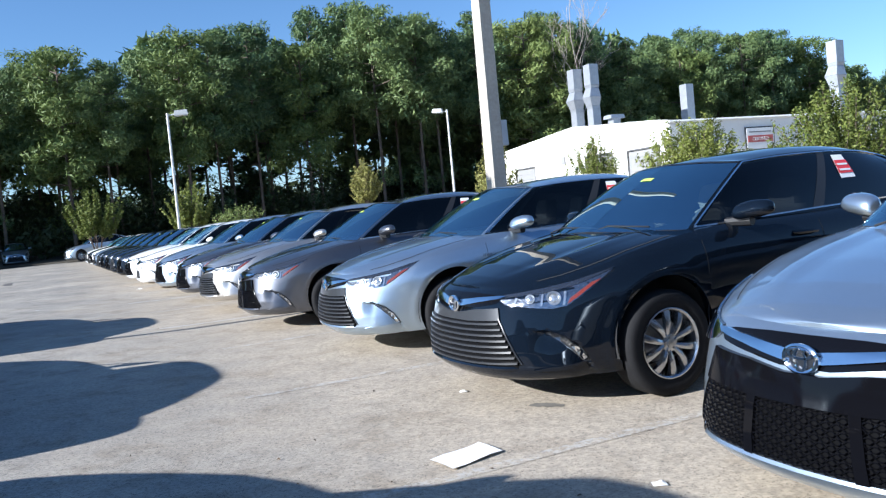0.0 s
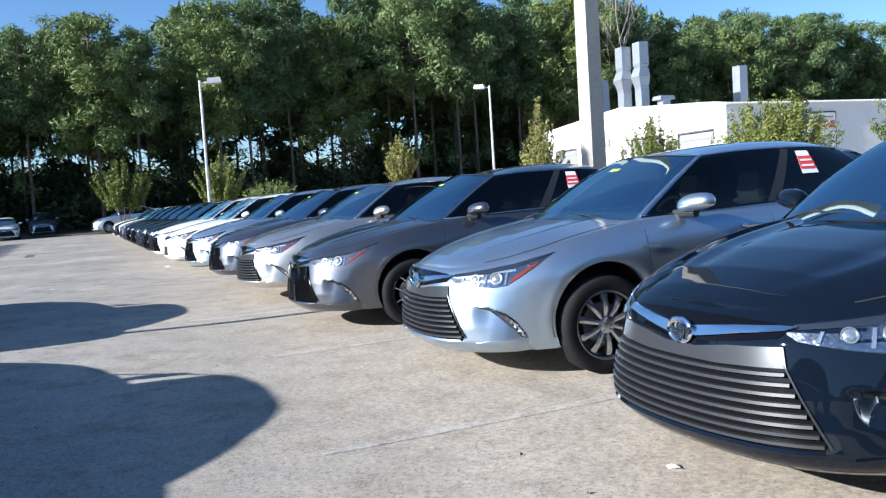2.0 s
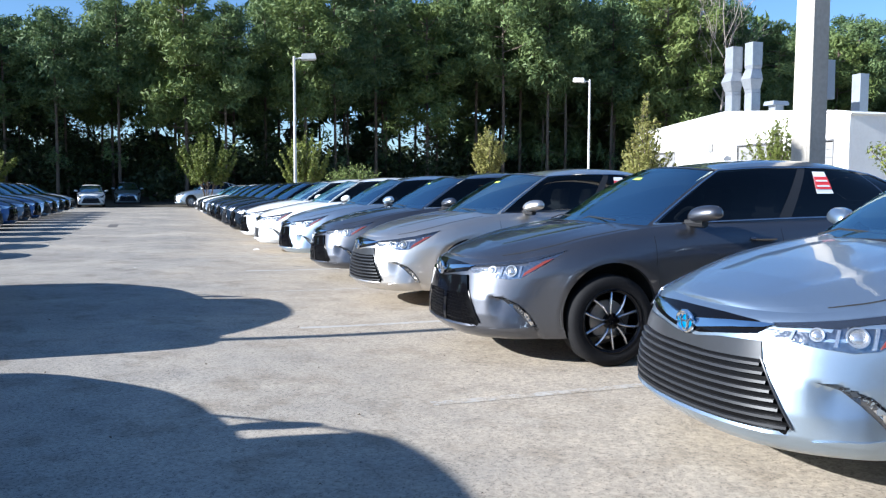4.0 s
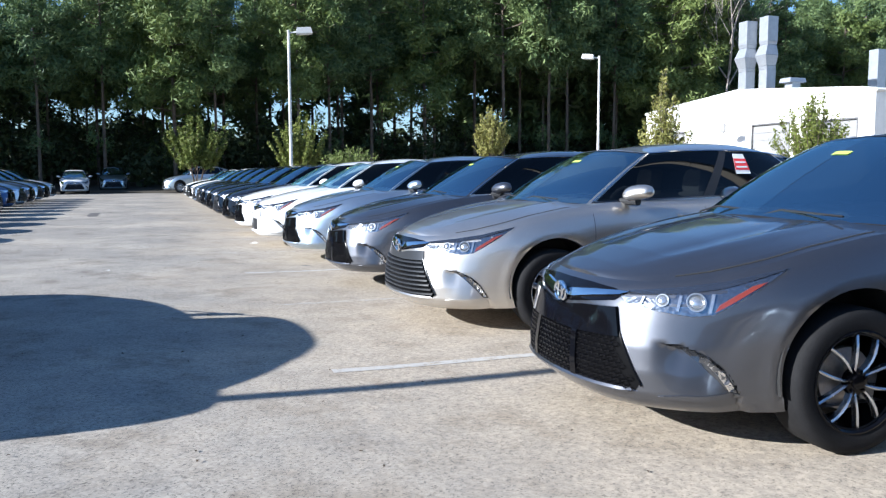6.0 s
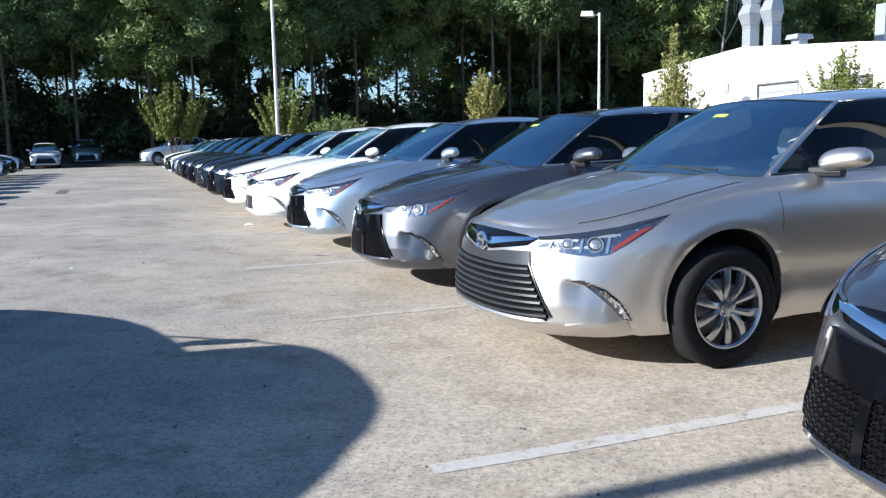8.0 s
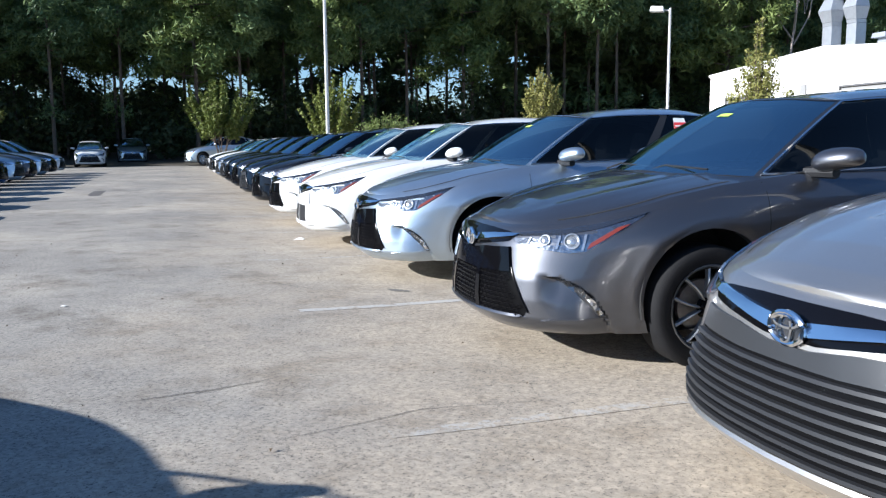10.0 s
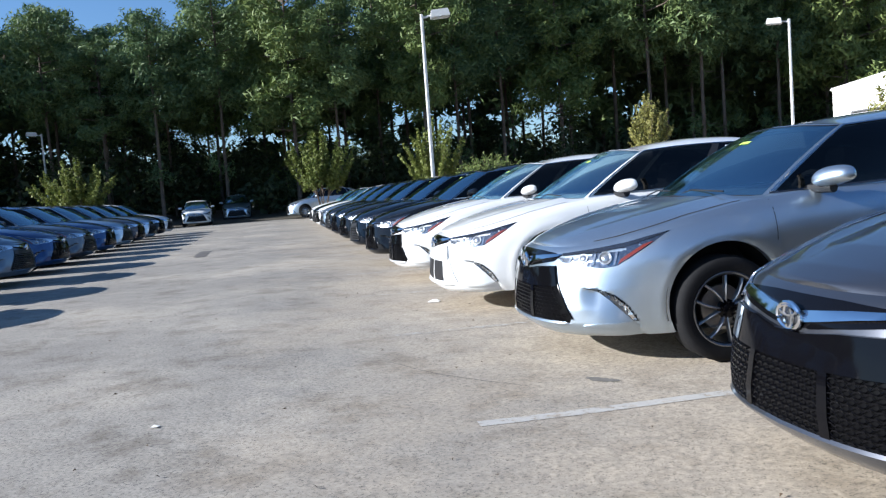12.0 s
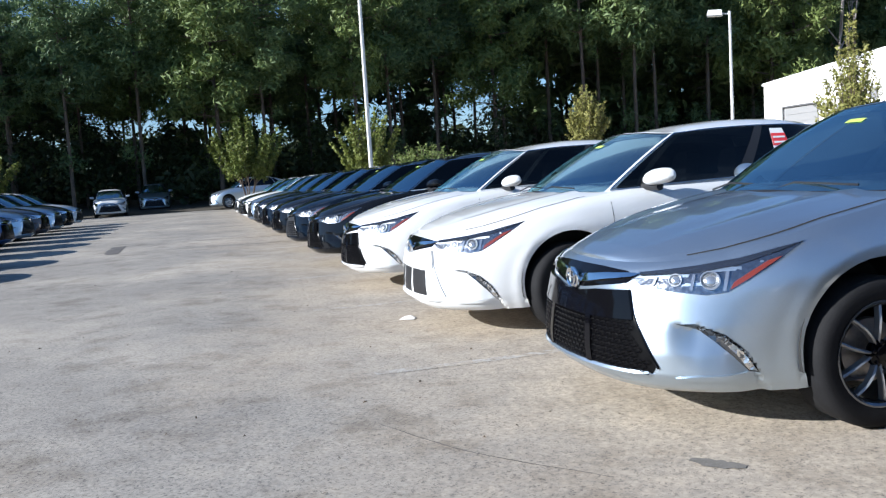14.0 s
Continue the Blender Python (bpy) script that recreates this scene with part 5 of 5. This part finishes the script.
def pine_meshes(seed, h, low, spread, count, size, clump=1.0, branches=26, skirt=0.0):
    """Trunk and crown: boughs in a rounded, uneven dome, each ending in dense puffs of needles; skirt hangs vines down the trunk."""
    rng = random.Random(seed)
    pts, rad, ends = [], [], []
    for k in range(branches):
        q = (k + rng.random()) / branches
        z = h * (low + (0.94 - low) * q)
        t = k * 2.4 + rng.uniform(-0.5, 0.5)
        reach = spread * (0.62 + 0.55 * q if q < 0.45 else 0.87 * max(0.0, 1 - ((q - 0.45) / 0.62) ** 2) ** 0.5) * rng.uniform(0.55, 1.08)
        e = (reach * math.cos(t), reach * math.sin(t), z + 0.12 * reach)
        ends.append(e)
        for m in range(4):
            f = (1.0, 0.86, 0.62, 0.4)[m]
            s = clump * rng.uniform(0.75, 1.25) * (1.0 if m < 2 else 0.8) * (1.1 - 0.3 * q)
            pts.append((e[0] * f + rng.uniform(-0.6, 0.6), e[1] * f + rng.uniform(-0.6, 0.6), z + 0.12 * reach * f + rng.uniform(-0.5, 0.5)))
            rad.append((s, s, s * 0.72))
    for k in range(4):
        pts.append((rng.uniform(-0.9, 0.9), rng.uniform(-0.9, 0.9), h * rng.uniform(0.93, 0.985)))
        rad.append((0.8 * clump, 0.8 * clump, 0.6 * clump))
    for k in range(int(skirt * 20)):
        t, z = rng.random() * math.tau, h * rng.uniform(0.12, low + 0.05)
        d = rng.uniform(0.2, 1.4)
        pts.append((d * math.cos(t), d * math.sin(t), z))
        rad.append((0.55, 0.55, 0.9))
    crown = leaf_mesh("crown", pts, rad, count, size * 1.25, seed, 0.30)
    lean = rng.uniform(-0.5, 0.5)
    trunk = Shape().tube([(0, 0, -0.2), (lean * 0.3, 0, h * 0.35), (lean * 0.2, 0.1, h * 0.7), (0, 0, h * 0.96)], 0.155, 7, taper=0.25)
    li = limbs(lambda e: (0, 0, e[2] - 0.6), ends, 0.05)
    stubs = limbs(lambda e: (0, 0, e[2] + 0.2), [(rng.uniform(-1.2, 1.2), rng.uniform(-1.2, 1.2), h * rng.uniform(0.2, low)) for k in range(7)], 0.025)
    trunk.add(li.v, li.f).add(stubs.v, stubs.f)
    return trunk.mesh("trunk"), crown


KINDS = [(pine_meshes(11, 19, 0.46, 4.3, 12700, 0.165, skirt=0.25), PINE, "tall pine with dark green tufted crown"), (pine_meshes(12, 17.5, 0.52, 3.8, 11300, 0.165, skirt=0.3), PINE, "slender pine with a high crown"), (pine_meshes(13, 20.5, 0.42, 4.8, 13700, 0.168, skirt=0.2), PINE, "large old pine with spreading crown"),
         (pine_meshes(14, 15, 0.34, 4.2, 12000, 0.165), BROAD, "broad-leaved tree at the wood's edge"), (pine_meshes(15, 18, 0.38, 3.9, 12500, 0.165, skirt=0.6), BROAD, "vine-hung tree with leaves down its trunk"), (pine_meshes(16, 16, 0.22, 4.6, 3400, 0.44, 1.15), PINE, "dark tree deep in the woods"), (pine_meshes(17, 17, 0.52, 4.4, 2500, 0.44, 1.15), PINE, "dark pine deep in the woods")]
HEIGHTS = (19, 17.5, 20.5, 15, 18, 16, 17)
skyline = table([(-90, 17), (-25, 17.2), (-18, 16.6), (-13.2, 15.6), (-11.8, 14.2), (-10, 15.0), (-7, 15.0), (-4.4, 16.6), (-2.5, 17.8), (0.2, 18.5), (3.6, 17.6), (5.6, 15.4), (8, 17.8), (10.6, 19.9), (15.5, 20.0), (20, 19.2), (21.3, 17.8), (23.4, 21.6), (26.5, 22.6), (30, 22.3), (33.4, 20.4), (38.5, 20.2), (40.6, 21.2), (45.3, 20.8), (50.4, 21.6), (54.8, 20.6), (57.8, 19.2), (59.2, 17.8), (61.7, 18.4), (64.1, 17.6), (67.8, 20.2), (71, 21.2), (76.7, 19.7), (81.6, 20.7), (86.5, 19.3), (90.4, 17.4), (91.7, 14.6), (98, 17.2), (101.3, 16), (104.5, 13.2), (130, 15)])
rng = random.Random(5)
for row, (v0, step, n) in enumerate(((70.0, 4.3, 46), (75.5, 4.5, 44), (83.5, 4.6, 49), (92.0, 4.8, 46))):
    for k in range(n):
        u = -85 + k * step + rng.uniform(-1.5, 1.5)
        v = v0 + rng.uniform(-2, 2)
        kind = rng.choice((0, 1, 2, 1, 4, 0)) if row == 0 and k % 5 else 3 if row == 0 else rng.choice((0, 1, 2, 2, 4)) if row < 2 else rng.choice((6, 6, 6, 6, 5) if u < 18 else (5, 5, 6))
        (tm, cm), leaf, label = KINDS[kind]
        h = skyline(u) * v / 73 * (rng.uniform(0.95, 1.02) if row < 2 else rng.uniform(0.80, 0.93))
        sc = h / HEIGHTS[kind]
        x, y = lot(u, v)
        tr = thing("tree", pose(x, y, 0.1, 0, 0, rng.uniform(0, 360)) @ Matrix.Diagonal((sc ** 0.7, sc ** 0.7, sc, 1)), label, "tree", "woods behind the lot")
        part("trunk", tm, BARK, tr)
        part("crown", cm, leaf, tr)
bx, by = lot(48.5, 66.5)
bare = thing("tree", pose(bx, by, 0), "bare grey dead tree among the pines", "tree", "woods behind the lot")
sh, r4 = Shape(), random.Random(4)


def twig(p, d, length, radius, depth):
    e = p + d * length
    sh.tube([tuple(p), tuple(p.lerp(e, 0.5) + Vector((r4.uniform(-1, 1), r4.uniform(-1, 1), 0)) * 0.06 * length), tuple(e)], radius, 4, taper=0.6)
    if depth:
        for k in range(4):
            n2 = (d + Vector((r4.uniform(-1, 1), r4.uniform(-1, 1), r4.uniform(-0.2, 0.9))) * 0.75).normalized()
            twig(p.lerp(e, r4.uniform(0.72 if depth == 4 else 0.35, 1.0)), n2, length * r4.uniform(0.45, 0.7), radius * 0.55, depth - 1)


twig(Vector((0, 0, 0)), Vector((0.03, 0, 1)), 12.0, 0.13, 4)
part("trunk", sh.mesh("trunk"), DEAD, bare)
# undergrowth
pts, rad = [], []
for k in range(620):
    u, v = rng.uniform(-90, 100), rng.uniform(68.5, 100)
    x, y = lot(u, v)
    s = rng.uniform(0.9, 2.0)
    pts.append((x, y, min(6.0, 0.4 + s * rng.uniform(0.2, 1.6) * (1 + (v - 65) / 16))))
    rad.append((s * 1.4, s * 1.4, s * 1.2))
for k in range(330):
    x, y = lot(rng.uniform(-100, 125), rng.uniform(96, 108))
    s = rng.uniform(1.4, 2.4)
    pts.append((x, y, rng.uniform(0.3, 4.8 if k % 2 else 6.2)))
    rad.append((s * 1.7, s * 1.7, s))
far_pts, far_rad, pts, rad = pts[620:], rad[620:], pts[:620], rad[:620]
tagged(part("far_thicket", leaf_mesh("far_thicket", far_pts, far_rad, 62000, 0.7, 4), SHADED_SCRUB), "thicket at the back of the woods, shade put into its leaf colour", "bushes", kind="stuff")
tagged(part("undergrowth", leaf_mesh("undergrowth", pts, rad, 95000, 0.24, 3), SHADED_SCRUB), "dense undergrowth below the trees, shade put into its leaf colour", "bushes", kind="stuff")


def myrtle(x, y, h, spread, seed, label, leaf, stems=6, clear=0.28, count=7000, size=0.08, cone=0.30):
    """A small planted tree: several stems that fan out into upright sprays."""
    r = random.Random(seed)
    t = thing("tree", pose(x, y, 0), label, "tree", "planted trees")
    pts, rad, sh = [], [], Shape()
    for k in range(stems):
        a = k * math.tau / stems + r.uniform(-0.3, 0.3)
        fork = Vector((0.16 * spread * math.cos(a), 0.16 * spread * math.sin(a), h * clear))
        sh.tube([(0.06 * math.cos(a), 0.06 * math.sin(a), -0.06), tuple(fork * 0.6), tuple(fork)], 0.045, 5, taper=0.6)
        for j in range(6):
            b = a + r.uniform(-0.8, 0.8)
            w = r.random() ** (0.7 if stems > 6 else 0.5)
            e = Vector((spread * w * math.cos(b), spread * w * math.sin(b), h * (r.uniform(0.84, 1.02) - cone * w ** (2 if cone < 0.5 else 1))))
            mid = fork.lerp(e, 0.5) + Vector((0, 0, -0.06 * h * w))
            sh.tube([tuple(fork), tuple(mid), tuple(e)], 0.018, 4, taper=0.35)
            for q in (0.2, 0.38, 0.55, 0.7, 0.82, 0.92, 1.0) if stems > 6 else (0.4, 0.56, 0.7, 0.82, 0.92, 1.0, 1.08):
                pts.append(tuple(fork.lerp(mid, q * 2) if q < 0.5 else mid.lerp(e, q * 2 - 1)))
                s = spread * ((0.155 - 0.09 * q) if stems > 6 else (0.125 - 0.085 * q)) * r.uniform(0.8, 1.3)
                rad.append((s, s, s * 1.6))
    part("trunk", sh.mesh("trunk"), BARK, t)
    part("crown", leaf_mesh("crown", pts, rad, count, size, seed, 0.6), leaf, t)
    return t


myrtle(-23.4, 49.6, 4.6, 2.2, 21, "crape myrtle with upright yellow-green sprays", MYRTLE, count=11000)
myrtle(-38.8, 49.2, 4.0, 2.3, 22, "crape myrtle with upright yellow-green sprays", MYRTLE, count=11000)
myrtle(-17.0, 49.1, 4.5, 1.7, 23, "crape myrtle behind a lamp pole", MYRTLE)
myrtle(-15.9, 55.6, 2.9, 2.4, 24, "low sprawling shrub at the edge of the woods", BROAD, 9, 0.15, 5000, 0.08)
myrtle(6.05, 34.4, 3.75, 1.4, 25, "small rounded tree before the white wall", MYRTLE, 12, 0.3, 13000, 0.052)
myrtle(7.4, 24.4, 3.35, 1.75, 26, "bushy small tree before the workshop", MYRTLE, 12, 0.3, 26000, 0.045)
myrtle(10.0, 20.2, 3.5, 1.8, 27, "bushy small tree with bright leaves", MYRTLE, 12, 0.3, 26000, 0.045)
myrtle(-6.9, 57.7, 5.5, 1.25, 28, "young round oak with yellowing leaves", OAK, 12, 0.46, 9000, 0.075)
myrtle(2.0, 41.5, 6.0, 1.45, 29, "young pointed oak with yellowing leaves", OAK, 12, 0.26, 13000, 0.062, 0.62)

# ---- litter and patches ----
# unseen wall added behind the camera, a dull dark backdrop for reflections
for name, m0, m1 in (("wall_rear", (-70, -30), (80, -30)),):
    a, b = Vector((*lot(*m0), 0)), Vector((*lot(*m1), 0))
    o = Vector((*lot(0, -0.3), 0)) - Vector((*lot(0, 0), 0))
    q = [a, b, b + o, a + o]
    sh = Shape().add(q + [p + Vector((0, 0, 6.5)) for p in q], [(0, 1, 5, 4), (1, 2, 6, 5), (2, 3, 7, 6), (3, 0, 4, 7), (4, 5, 6, 7)])
    tagged(part(name, sh.mesh(name, 0), UNSEEN_WALL), "plain brown-grey wall added out of view behind the lot", "wall", kind="structure")


def strip(name, pts, width, mat, label, category, z=0.003):
    """A flat band along points of the ground, uneven in width."""
    r = random.Random(len(pts) * 7 + int(abs(pts[0][0]) * 100))
    line = curve([(*p, 0) for p in pts], 14)
    rows = []
    for i, p in enumerate(line):
        d = Vector(line[min(i + 1, 14)]) - Vector(line[max(i - 1, 0)])
        n = Vector((-d.y, d.x, 0)).normalized()
        w = width * r.uniform(0.7, 1.1) * (0.35 + 0.65 * math.sin(math.pi * (i + 1) / 16) if name != "tar_strip" else 1)
        c = Vector(p) + n * r.uniform(-0.6, 0.6) * min(width, 0.014)
        g = ground_z(CU * c.x + SU * c.y)
        rows.append([(*(c + n * w / 2)[:2], z + g), (*(c - n * w / 2)[:2], z + g)])
    return tagged(part(name, Shape().grid(rows).mesh(name, 0), mat), label, category, kind="structure")


strip("tar_strip", [(-17.0, 28.8), (-16.4, 27.7), (-15.8, 26.7)], 0.30, TAR, "dark tar strip on the asphalt", "road patch")
strip("tar_seam", [(-16.9, 28.8), (-15.0, 30.0), (-12.6, 31.4)], 0.06, TAR, "thin tar seam of a patched trench", "road patch")
strip("tar_seam", [(-15.8, 26.8), (-13.9, 28.0), (-11.4, 29.4)], 0.06, TAR, "thin tar seam of a patched trench", "road patch")
strip("tar_seam", [(-21.2, 33.8), (-17.0, 36.3), (-14.0, 38.0)], 0.05, TAR, "thin tar seam across the aisle", "road patch")
strip("crack", [(-6.45, 12.8), (-6.15, 13.07), (-5.95, 13.3)], 0.007, TAR, "fine crack in the asphalt", "crack")
strip("crack", [(-5.6, 12.5), (-5.3, 12.8), (-5.1, 13.0), (-4.6, 13.2)], 0.005, TAR, "fine crack in the asphalt", "crack")
strip("crack", [(-7.4, 16.3), (-6.9, 15.95), (-6.3, 15.7)], 0.007, TAR, "fine crack in the asphalt", "crack")
strip("stain", [(0.70, 4.50), (0.80, 4.46), (0.90, 4.41)], 0.10, SMUDGE, "small dark stain on the asphalt", "stain")
strip("stain", [(-6.0, 15.9), (-5.9, 15.85), (-5.8, 15.82)], 0.09, SMUDGE, "small dark stain on the asphalt", "stain")
r9 = random.Random(9)
sh = Shape()
for k in range(300):
    u, v = r9.uniform(-1.5, 2.2), r9.uniform(1, 34)
    x, y = lot(u, v)
    a, s = r9.uniform(0, 6.3), r9.uniform(0.004, 0.012)
    q = [(x + s * c * math.cos(a) - s * d * math.sin(a), y + s * c * math.sin(a) + s * d * math.cos(a), ground_z(u) + 0.005 + 0.012 * r9.random() * (i % 2)) for i, (c, d) in enumerate(((-1.3, 0), (0, -0.6), (1.3, 0), (0, 0.6)))]
    sh.add(q, [(0, 1, 2, 3)])
tagged(part("leaf_litter", sh.mesh("leaf_litter", 0), LITTER), "scattered dry leaf scraps on the asphalt", "litter", kind="stuff")
for x, y, s, lb in ((-7.95, 19.15, 0.07, "small white scrap of litter near a parked car"), (-8.1, 14.69, 0.022, "small white scrap on the aisle"), (0.28, 5.0, 0.03, "crumpled white scrap beside a parked car"), (1.14, 2.96, 0.035, "torn white scrap on the asphalt")):
    g = ground_z(CU * x + SU * y)
    rows = [[(x + s * (i - 1.5) * 0.6, y + s * (j - 1.5) * 0.5, g + 0.006 + s * 0.5 * r9.random() * (0 < i < 3 and 0 < j < 3)) for j in range(4)] for i in range(4)]
    tagged(part("litter_scrap", Shape().grid(rows).mesh("litter_scrap", 20), PAPER), lb, "litter")
pa = part("paper_sheet", Shape().grid([[(0.12 + 0.25 * i / 4 + 0.12 * j / 3, 3.53 + 0.23 * i / 4 - 0.17 * j / 3, ground_z(CU * 0.3 + SU * 3.5) + 0.012 + 0.004 * math.sin(i * 1.7 + j)) for j in range(4)] for i in range(5)]), PAPER)
tagged(pa, "white paper sheet lying on the asphalt", "paper")
